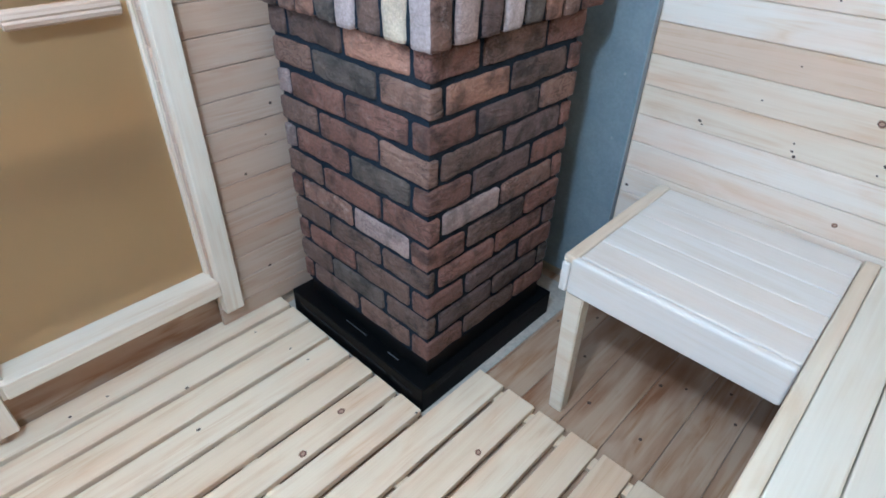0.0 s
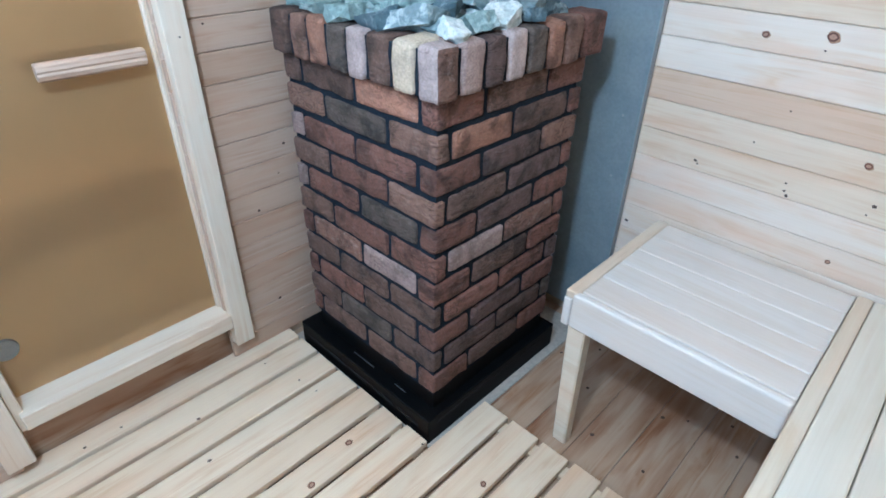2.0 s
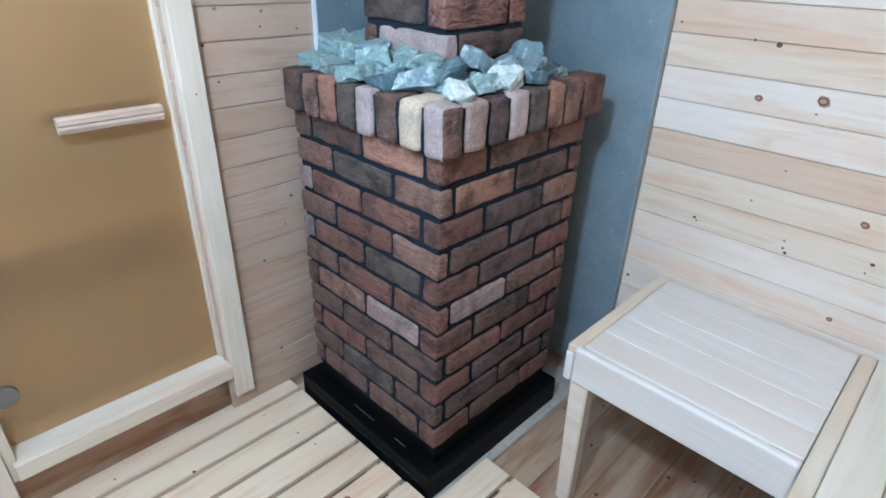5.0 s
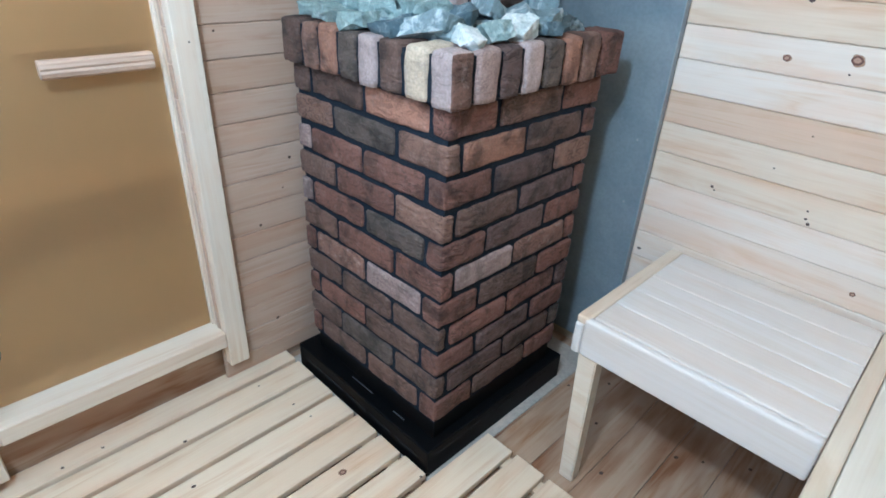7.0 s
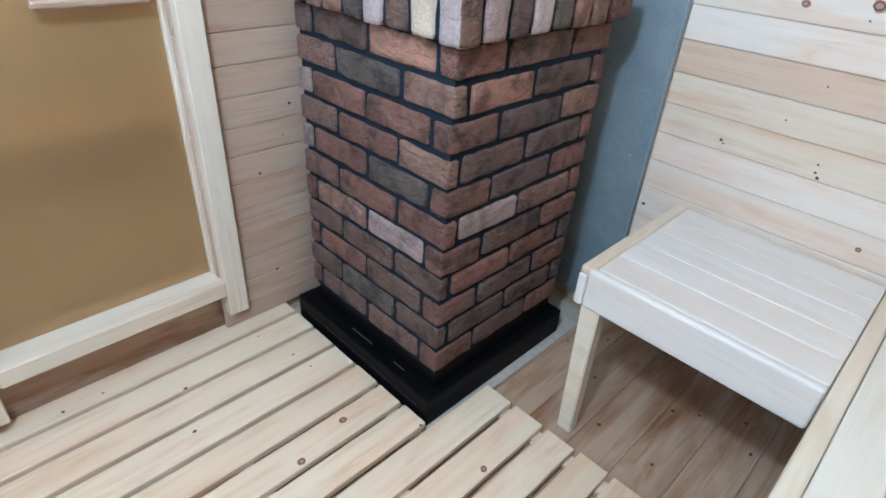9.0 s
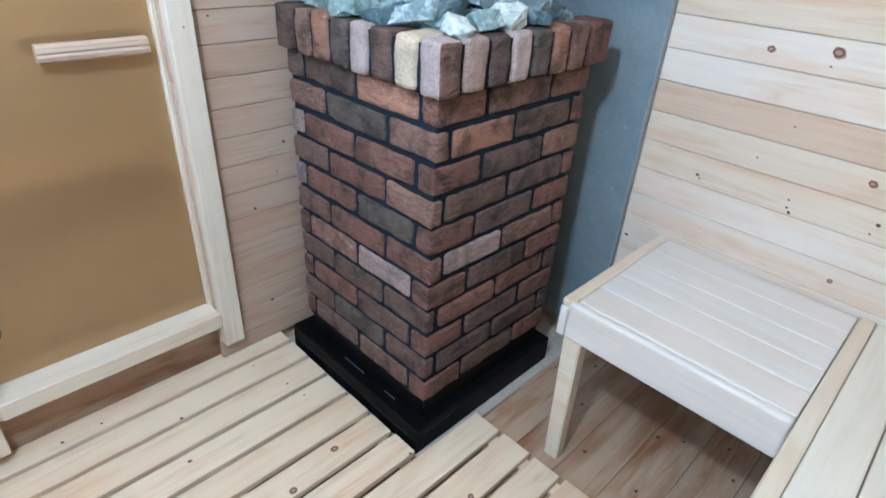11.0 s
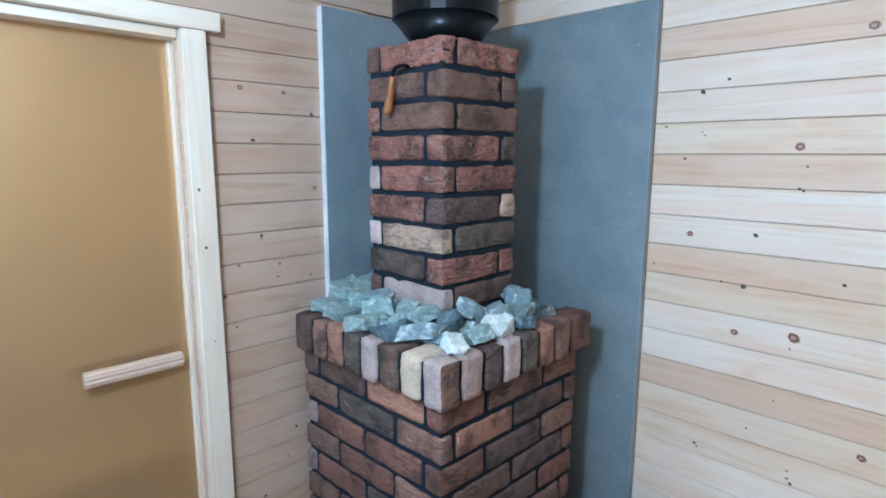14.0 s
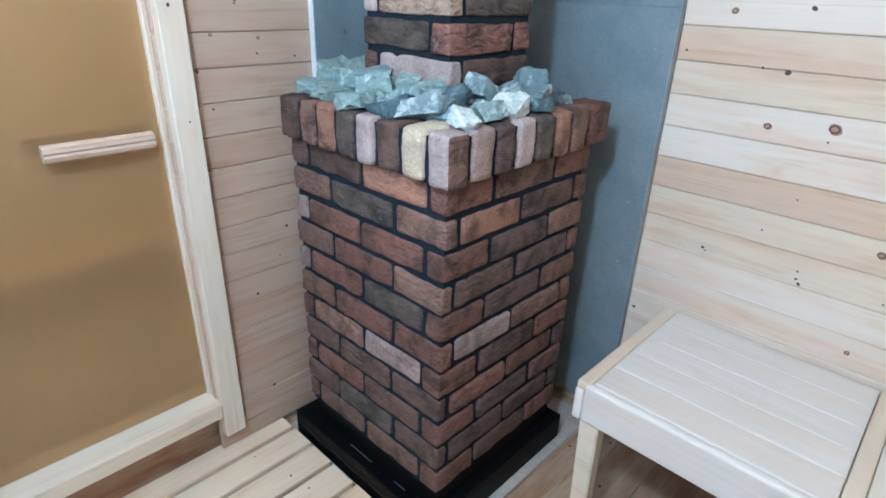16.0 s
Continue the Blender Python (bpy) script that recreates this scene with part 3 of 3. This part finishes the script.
# flue pipe above the chimney
FX, FY = -0.268, 0.262
flue = thing("flue_pipe", "glossy black enamelled flue pipe with a conical collar", "flue pipe", at=(FX, FY, CTOP))
part("cone", cyl(bmesh.new(), 0.076, 0.131, CTOP, CTOP + 0.072, 48, (FX, FY)), PIPE, flue, "", I4, True)
bm = cyl(bmesh.new(), 0.135, 0.135, CTOP + 0.072, CTOP + 0.130, 48, (FX, FY))
part("collar", bm, PIPE, flue, "", I4)
part("pipe", cyl(bmesh.new(), 0.085, 0.085, CTOP + 0.130, TOP, 48, (FX, FY)), PIPE, flue, "", I4, True)

# ---- stones on the stove ----


def stone(at, r, material, seed):
    q = random.Random(seed)
    bm = bmesh.new()
    s = Vector((q.uniform(0.95, 1.35), q.uniform(0.8, 1.05), q.uniform(0.45, 0.68)))
    for c in [(a, b, e) for a in (-1, 1) for b in (-1, 1) for e in (-1, 1)]:
        bm.verts.new(Vector(a * b * q.uniform(0.50, 0.86) for a, b in zip(c, s)) * r)
    for _ in range(6):
        d = Vector((q.gauss(0, 1), q.gauss(0, 1), q.gauss(0, 0.7))).normalized()
        bm.verts.new(Vector(a * b for a, b in zip(d, s)) * r * q.uniform(0.95, 1.12))
    res = bmesh.ops.convex_hull(bm, input=bm.verts)
    bmesh.ops.delete(bm, geom=[g for g in res["geom_interior"] if isinstance(g, bmesh.types.BMVert)], context="VERTS")
    bmesh.ops.dissolve_limit(bm, angle_limit=radians(20), verts=bm.verts, edges=bm.edges)
    bmesh.ops.triangulate(bm, faces=bm.faces)
    bmesh.ops.subdivide_edges(bm, edges=bm.edges[:], cuts=3, use_grid_fill=True)
    off = Vector((seed * 3.1, seed * 1.7, 0))
    for v in bm.verts:
        d = v.co.normalized()
        v.co += d * r * (0.20 * noise.noise((v.co + off) * 1.3 / r) + 0.12 * noise.noise((v.co + off) * 3.4 / r))
    ob = new("sauna_stone", mesh_from("sauna_stone", bm, material))
    ob.matrix_basis = Matrix.Translation(at) @ Euler((q.uniform(-0.45, 0.45), q.uniform(-0.45, 0.45), q.uniform(0, 6.28))).to_matrix().to_4x4()
    names = {"stone_white": "white broken sauna stone lying on the stove", "stone_grey": "dark grey-blue broken sauna stone on the stove"}
    return tagged(ob, names.get(material.name, "pale green broken sauna stone lying on the stove"), "stone", "sauna stones")


def ledge(x, y):
    return not (CX0 - 0.006 < x < CX1 + 0.006 and CY0 - 0.006 < y < CY1 + 0.006)


q = random.Random(11)
# the top layer, stone by stone: x, y, height over the rim, size, colour
TOPMOST = (
    (-0.026, 0.052, 0.020, 0.040, 3), (-0.030, 0.128, 0.022, 0.045, 0), (-0.122, 0.040, 0.024, 0.055, 1), (-0.205, 0.018, 0.016, 0.050, 2),
    (-0.232, 0.090, 0.034, 0.042, 0), (-0.290, 0.014, 0.020, 0.048, 0), (-0.400, 0.012, 0.022, 0.044, 0), (-0.475, 0.030, 0.024, 0.046, 0),
    (-0.486, 0.108, 0.050, 0.054, 0), (-0.395, 0.080, 0.042, 0.046, 0), (-0.305, 0.072, 0.046, 0.052, 0), (-0.200, 0.072, 0.058, 0.036, 0),
    (-0.150, 0.078, 0.058, 0.038, 0), (-0.092, 0.100, 0.042, 0.038, 2), (-0.098, 0.182, 0.058, 0.046, 1), (-0.068, 0.236, 0.038, 0.050, 1),
    (-0.030, 0.202, 0.028, 0.040, 3), (-0.092, 0.362, 0.064, 0.044, 1), (-0.055, 0.318, 0.034, 0.044, 1), (-0.030, 0.286, 0.018, 0.040, 2),
    (-0.335, 0.084, 0.068, 0.040, 1), (-0.488, 0.192, 0.052, 0.050, 0), (-0.060, 0.395, 0.022, 0.044, 2), (-0.480, 0.300, 0.040, 0.050, 1),
)
for n, (x, y, up, r, c) in enumerate(TOPMOST):
    stone((x, y, RIM1 + up - 0.008), r * 0.96, STONES[c], 900 + n)
# the bed below and behind them: more dark stones, so gaps look shaded
placed = []
for _ in range(9000):
    if len(placed) == 46:
        break
    x, y, r = q.uniform(-SW + 0.065, -0.068), q.uniform(SF + 0.085, SD - 0.060), q.uniform(0.036, 0.050)
    if not ledge(x, y) or any((x - a) ** 2 + (y - b) ** 2 < (0.52 * (r + c)) ** 2 for a, b, c in placed):
        continue
    placed.append((x, y, r))
    near = min(x + SW, -x, y - SF, SD - y)
    stone((x, y, RIM1 - 0.020 + min(near, 0.10) * 0.24), r, STONES[q.choices((0, 1, 2, 3), (3.5, 3.5, 4.0, 0.2))[0]], len(placed) * 7 + 3)

# small broken pieces between the large stones
for n in range(16):
    x, y = ((q.uniform(-0.46, -0.10), q.uniform(0.045, 0.100)), (q.uniform(-0.105, -0.065), q.uniform(0.12, 0.40)))[n % 3 == 2]
    stone((x, y, RIM1 + 0.010), q.uniform(0.024, 0.032), STONES[q.choices((0, 1, 2, 3), (3, 3, 2, 1.5))[0]], 700 + n)

# ---- bench by the stove ----
BT = 0.463
B0X, B1X, B0Y = 0.200, 0.7222, 0.236
bench = thing("bench", "whitish aspen slat bench between the stove and the long bench", "bench", at=(0.46, 0.48, LOW))
APR = 0.105
board("front_rail", "x_front", (B0X + 0.0225, B0Y, BT - APR), (B1X - 0.0012, B0Y + 0.022, BT - 0.001), BENCH_WOOD, bench, 0.008, "", 3)
board("end_board", "y_flat", (B0X + 0.001, B0Y + 0.003, BT - 0.020), (B0X + 0.034, RY - 0.002, BT + 0.001), EDGE_WOOD, bench, 0.005, "yellowish edging strip")
board("side_rail", "y_side", (B0X, B0Y - 0.0005, BT - APR), (B0X + 0.022, RY - 0.002, BT - 0.0205), BENCH_WOOD, bench, 0.005)
slats = 5
w = (RY - 0.010 - (B0Y + 0.0225)) / slats
for i in range(slats):
    y = B0Y + 0.0225 + i * w
    board("slat", "x_flat", (B0X + 0.035, y + 0.0006, BT - 0.024), (B1X - 0.0012, y + w - 0.0006, BT + 0.0005 * (i % 2)), BENCH_WOOD, bench, 0.004)
bm = bmesh.new()
vs = [bm.verts.new(c) for c in (
    (0.245, 0.222, LOW), (0.285, 0.222, LOW), (0.285, 0.258, LOW), (0.245, 0.258, LOW),
    (0.222, 0.240, BT - APR + 0.002), (0.272, 0.240, BT - APR + 0.002), (0.272, 0.280, BT - APR + 0.002), (0.222, 0.280, BT - APR + 0.002))]
for f in ((0, 3, 2, 1), (4, 5, 6, 7), (0, 1, 5, 4), (1, 2, 6, 5), (2, 3, 7, 6), (3, 0, 4, 7)):
    bm.faces.new([vs[i] for i in f])
bmesh.ops.bevel(bm, geom=bm.edges[:], offset=0.003, segments=2, affect="EDGES")
part("leg", bm, EDGE_WOOD, bench, "", I4)

# ---- long bench ----
long_bench = thing("long_bench", "pale slatted sauna bench running along the wall", "bench", at=(1.0, -0.4, LOW))
board("edge_strip", "y_flat", (0.723, BY + 0.01, BT - 0.024), (0.757, RY - 0.004, BT + 0.004), EDGE_WOOD, long_bench, 0.005, "yellowish rounded edging strip")
xs = [0.757, 0.845, 0.935, 1.025, 1.115, 1.205, 1.315]
for a, b in zip(xs, xs[1:]):
    board("slat", "y_flat", (a + 0.0012, BY + 0.01, BT - 0.024), (b - (0.0012 if a < 0.8 else 0.004), RY - 0.004, BT + 0.003), LONG_WOOD, long_bench, 0.004)
board("front_rail", "y_side", (0.726, BY + 0.01, BT - APR), (0.752, RY - 0.004, BT - 0.025), BENCH_WOOD, long_bench, 0.005)
for y in (-1.45, -0.45, 0.55):
    board("leg", "z_side", (0.76, y, LOW), (0.80, y + 0.045, BT - 0.025), EDGE_WOOD, long_bench, 0.003)

# ---- duckboards ----


SLATS = []


def duckboard(gaps, y0, y1, label):
    d = thing("duckboard", label, "duckboard", "slatted floor boards", at=((gaps[0] + gaps[-1]) / 2, (y0 + y1) / 2, LOW))
    for i, (a, b) in enumerate(zip(gaps, gaps[1:])):
        e = y1 + rnd.uniform(-0.004, 0.003)
        top = rnd.uniform(-0.0012, 0.0012)
        SLATS.append((a, b, top, board("slat", "y_flat", (a + 0.0076, y0, -0.021), (b - 0.0076, e, top), SLAT_WOOD, d, 0.003)))
    for y in (y1 - 0.028, y1 - 0.40, y1 - 0.75, y1 - 1.1):
        if y > y0 + 0.05:
            board("batten", "x_flat", (gaps[0] + 0.01, y - 0.02, LOW), (gaps[-1] - 0.01, y + 0.02, -0.0212), SLAT_WOOD, d, 0.002)
    return d


left_gaps = [-0.680, -0.585, -0.483, -0.378, -0.270, -0.167, -0.067, 0.0305]
duckboard(left_gaps, -1.35, PY0 - 0.012, "pale pine duckboard slats in front of the door")
right_gaps = [0.0315, 0.136, 0.243, 0.343, 0.440, 0.538, 0.640, 0.715]
duckboard(right_gaps, -1.35, 0.166, "pale pine duckboard slats between stove and bench")

# ---- glass door in its frame ----
DY0, DY1 = -0.805, -0.268
DZ0, DZ1 = 0.192, 1.738
TX = LX + 0.031
door = thing("door_1", "frosted bronze glass sauna door in a pine frame", "door", kind="structure", at=(LX, -0.55, DZ0))
part("glass_pane", box(bmesh.new(), (LX - 0.054, DY0 - 0.012, DZ0 - 0.010), (LX - 0.046, DY1 + 0.012, DZ1 + 0.012), 0.001, 1), GLASS, door, "", I4)
jamb = board("jamb", "z_side", (LX - 0.100, DY1, DZ0 - 0.06), (LX - 0.0045, DY1 + 0.055, DZ1 + 0.02), TRIM_WOOD, door, 0.002)
board("jamb", "z_side", (LX - 0.100, DY0 - 0.0215, DZ0 - 0.06), (LX + 0.014, DY0, DZ1 + 0.02), TRIM_WOOD, door, 0.002)
board("jamb", "z_side", (LX - 0.045, DY1 - 0.008, DZ0 + 0.001), (LX - 0.030, DY1 - 0.0005, DZ1 - 0.001), TRIM_WOOD, door, 0.002)
trim_board = board("casing", "z_side", (LX - 0.004, DY1 + 0.003, 0.066), (TX, -0.206, DZ1 + 0.022), TRIM_WOOD, door, 0.003)
board("casing", "z_side", (LX - 0.004, DY0 - 0.085, 0.040), (TX, DY0 - 0.022, DZ1 + 0.022), TRIM_WOOD, door, 0.003)
board("head_casing", "y_side", (LX - 0.004, DY0 - 0.10, DZ1 + 0.023), (TX + 0.004, -0.170, DZ1 + 0.068), TRIM_WOOD, door, 0.003)
board("head_jamb", "y_side", (LX - 0.100, DY0, DZ1), (LX + 0.010, DY1, DZ1 + 0.022), TRIM_WOOD, door, 0.002)
board("sill", "y_flat", (LX - 0.100, DY0 - 0.010, DZ0 - 0.050), (TX + 0.002, DY1 + 0.002, DZ0), TRIM_WOOD, door, 0.004)
board("riser", "y_side", (LX - 0.080, DY0 - 0.090, LOW), (-0.690, DY1 + 0.06, DZ0 - 0.0505), FLOOR_WOOD, door, 0.002)
# handle bar
hz = 0.951
prof = ((0.000, -0.012), (0.004, -0.019), (0.016, -0.019), (0.022, -0.014), (0.0245, -0.006), (0.0205, -0.001), (0.0245, 0.004), (0.023, 0.014), (0.017, 0.019), (0.004, 0.019), (0.000, 0.012))
bm = bmesh.new()
ends = []
for y in (-0.110, -0.107, 0.107, 0.110):
    k = 0.9 if abs(y) > 0.108 else 1.0
    ends.append([bm.verts.new((y, -0.012 - (a - 0.012) * k, b * k)) for a, b in prof])
for p, q in zip(ends, ends[1:]):
    for a in range(len(prof)):
        bm.faces.new((p[a], p[(a + 1) % len(prof)], q[(a + 1) % len(prof)], q[a]))
bm.faces.new(ends[0])
bm.faces.new(ends[-1])
bmesh.ops.recalc_face_normals(bm, faces=bm.faces)
handle = part("handle", bm, HANDLE_WOOD, door, "grooved pale wooden pull bar", Matrix.Translation((LX - 0.022, -0.4120, hz)) @ Matrix.Rotation(radians(90), 4, "Z"))
for y in (-0.48, -0.36):
    m = Matrix.Translation((LX - 0.0345, y, hz + 0.003)) @ Matrix.Rotation(radians(90), 4, "Y")
    part("standoff", cyl(bmesh.new(), 0.009, 0.009, -0.0125, 0.0145, 18), HANDLE_WOOD, handle, "", m, True)
# dark bar added behind the pane for the grey band over the handle
part("outer_handle", box(bmesh.new(), (LX - 0.085, -0.545, hz - 0.006), (LX - 0.0555, -0.300, hz + 0.030), 0.006, 2), DARK_PINE, door, "dark bar added behind the glass, level with the handle", I4)
m = Matrix.Translation((LX - 0.043, DY0 + 0.026, 0.338)) @ Matrix.Rotation(radians(90), 4, "Y")
part("hinge", cyl(bmesh.new(), 0.030, 0.028, -0.004, 0.004, 32), STEEL, door, "round steel hinge plate", m)

# ---- wall cladding, board by board ----


def cladding(owner, material, way, joints, spans, face, back):
    made = []
    for z0, z1 in zip(joints, joints[1:]):
        for s, e in spans(z0, z1):
            lo, hi = ((s, face, z0 + 0.0007), (e, back, z1 - 0.0007)) if way == "x_front" else ((back, s, z0 + 0.0007), (face, e, z1 - 0.0007))
            made.append((z0, z1, s, e, board("board", way, lo, hi, material(z0) if callable(material) else material, owner, 0.0022, "", 1)))
    return made


def right_spans(z0, z1):
    return [(0.0834, BX)] if z0 < 1.86 else [(LX, BX)]


def left_spans(z0, z1):
    return [(-0.27, 0.30), (BY, -0.86)] if z0 < 1.78 else [(BY, RY)] if z0 > 1.86 else [(BY, 0.30)]


right_joints = [0.0] + [0.0631 + 0.0829 * k for k in range(26)] + [TOP]
left_joints = [0.0] + [0.0612 + 0.0797 * k for k in range(27)]


def sorted_pine(z0):
    """Heartwood and sapwood boards as they were nailed up, counted from the lowest full one."""
    k = round((z0 - 0.0631) / 0.0829)
    return TAN_WOOD if k in (9, 13, 16, 20) else CREAM_WOOD if k in (7, 8, 12, 17) else WALL_WOOD


right_boards = cladding(wall_right, sorted_pine, "x_front", right_joints, right_spans, RY, RY + 0.015)
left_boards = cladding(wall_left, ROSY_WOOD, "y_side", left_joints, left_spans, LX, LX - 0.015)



def knot_mesh(material, seed, seg=18):
    q = random.Random(seed)
    bm = bmesh.new()
    bmesh.ops.create_cone(bm, cap_ends=True, segments=seg, radius1=1, radius2=0.96, depth=0.1)
    f = [q.uniform(0, 6.28) for _ in range(3)]
    for v in bm.verts:
        a = math.atan2(v.co.y, v.co.x)
        k = 0.93 + 0.10 * math.sin(a + f[0]) + 0.09 * math.sin(2 * a + f[1]) + 0.06 * math.sin(5 * a + f[2])
        v.co.x, v.co.y = v.co.x * k, v.co.y * k
    return mesh_from("knot", bm, material)


ring_knots = [knot_mesh(KNOT, k) for k in range(4)]
dark_knots = [knot_mesh(DARK_KNOT, 9 + k, 13) for k in range(5)]


def knot(board_ob, at, turn, r, dark, stretch=1.15):
    r *= 0.9 if dark else 1.0
    m = Matrix.Translation(at) @ turn @ Matrix.Rotation(radians(rnd.uniform(-25, 25)), 4, "Z") @ Matrix.Diagonal((r * stretch, r * 0.92, 0.006, 1))
    part("knot", rnd.choice(dark_knots if dark else ring_knots), None, board_ob, "", m)


def wall_knots(boards, spots, axis):
    for a, z, r, dark in spots:
        for z0, z1, s, e, ob in boards:
            if z0 <= z < z1 and s < a < e:
                z = min(max(z, z0 + 0.5 * r), z1 - 0.5 * r)
                at, turn = ((a, RY, z), Matrix.Rotation(radians(90), 4, "X")) if axis == "x" else ((LX, a, z), Matrix.Rotation(radians(90), 4, "Z") @ Matrix.Rotation(radians(90), 4, "X"))
                knot(ob, at, turn, r, dark)


wall_knots(right_boards, [  # along, up, radius, dark
    (0.200, 1.260, 0.0085, 0), (0.362, 1.272, 0.0065, 1), (0.332, 1.013, 0.0095, 0), (0.467, 1.029, 0.0140, 0), (0.344, 1.138, 0.0075, 1),
    (0.106, 1.166, 0.0035, 1), (0.256, 0.672, 0.0050, 1), (0.263, 0.664, 0.0030, 1), (0.383, 0.762, 0.0028, 1), (0.628, 0.776, 0.0100, 0),
    (0.484, 0.683, 0.0032, 1), (0.486, 0.663, 0.0038, 1), (0.494, 0.652, 0.0050, 1), (0.671, 0.690, 0.0055, 1), (0.635, 0.519, 0.0070, 0),
    (0.438, 0.856, 0.0026, 1), (0.462, 0.999, 0.0028, 1), (0.556, 1.176, 0.0050, 1), (0.290, 1.141, 0.0032, 1)], "x")
wall_knots(right_boards, [
    (0.455, 1.389, 0.0040, 1), (0.664, 0.665, 0.0028, 1), (0.102, 0.420, 0.0060, 1), (0.439, 1.490, 0.0110, 0), (0.207, 1.632, 0.0070, 1),
    (0.268, 1.659, 0.0048, 1), (0.552, 1.744, 0.0110, 0), (0.172, 1.461, 0.0042, 1), (0.116, 1.547, 0.0036, 1), (0.212, 1.530, 0.0024, 1),
    (0.220, 1.521, 0.0024, 1), (0.458, 1.444, 0.0034, 1), (0.446, 1.390, 0.0045, 1)], "x")
wall_knots(left_boards, [
    (0.012, 1.635, 0.0070, 0), (0.097, 1.582, 0.0060, 1), (-0.084, 1.506, 0.0065, 1), (-0.113, 1.639, 0.0075, 0), (0.100, 1.372, 0.0070, 0),
    (-0.074, 1.248, 0.0055, 1), (-0.075, 1.240, 0.0030, 1), (-0.023, 1.162, 0.0050, 0), (-0.030, 1.126, 0.0034, 1), (0.076, 1.116, 0.0036, 1),
    (-0.143, 1.172, 0.0050, 0), (-0.185, 1.093, 0.0050, 1), (-0.159, 1.004, 0.0036, 1), (-0.085, 0.144, 0.0060, 1), (-0.103, 0.476, 0.0050, 1),
    (0.008, 0.657, 0.0055, 1), (-0.022, 0.572, 0.0030, 1)], "y")

# floor boards below
x = 0.424 - 9 * 0.125
PLANKS = []
while x < BX:
    w = 0.125
    planks_last = board("plank", "y_flat", (x + 0.0006, BY, LOW - 0.02), (x + w - 0.0006, RY + 0.01, LOW), FLOOR_WOOD, floor, 0.0007, "", 1)
    x += w
    PLANKS.append((x - w, x, planks_last))

for kx, ky, r, dark in (
    (-0.126, -0.217, 0.0110, 0), (-0.090, -0.364, 0.0110, 0), (0.219, -0.052, 0.0095, 0), (-0.419, -0.182, 0.0040, 1), (-0.346, -0.170, 0.0034, 1),
    (-0.341, -0.512, 0.0060, 1), (-0.494, -0.469, 0.0055, 1), (-0.617, -0.634, 0.0040, 1), (-0.556, -0.218, 0.0030, 1), (0.020, -0.078, 0.0040, 1), (-0.615, -0.729, 0.0050, 1)):
    for a, b, top, ob in SLATS:
        if a < kx < b:
            knot(ob, (min(max(kx, a + 0.010), b - 0.010), ky, top), Matrix.Rotation(radians(90), 4, "Z"), r, dark)
for kx, ky, r in (
    (0.323, 0.311, 0.0070), (0.440, 0.516, 0.0070), (0.500, 0.557, 0.0050), (0.487, 0.302, 0.0060), (0.217, 0.458, 0.0060),
    (0.652, 0.532, 0.0060), (0.066, 0.535, 0.0050), (0.151, 0.641, 0.0060), (0.603, 0.631, 0.0060)):
    for a, b, ob in PLANKS:
        if a < kx < b:
            knot(ob, (kx, ky, LOW), Matrix.Rotation(radians(90), 4, "Z"), r, 1)
for ky, kz, r in ((-0.240, 1.236, 0.0050), (-0.248, 1.382, 0.0050), (-0.232, 0.989, 0.0030)):
    knot(trim_board, (TX, ky, kz), Matrix.Rotation(radians(90), 4, "Z") @ Matrix.Rotation(radians(90), 4, "X"), r, 1, 1.0)
for kx, kz, r in ((-0.652, 0.690, 0.0045), (-0.650, 0.285, 0.0045), (-0.655, 1.130, 0.0035), (-0.660, 1.500, 0.0040)):
    knot(jamb, (kx, DY1, kz), Matrix.Rotation(radians(90), 4, "X"), r, 1, 1.0)
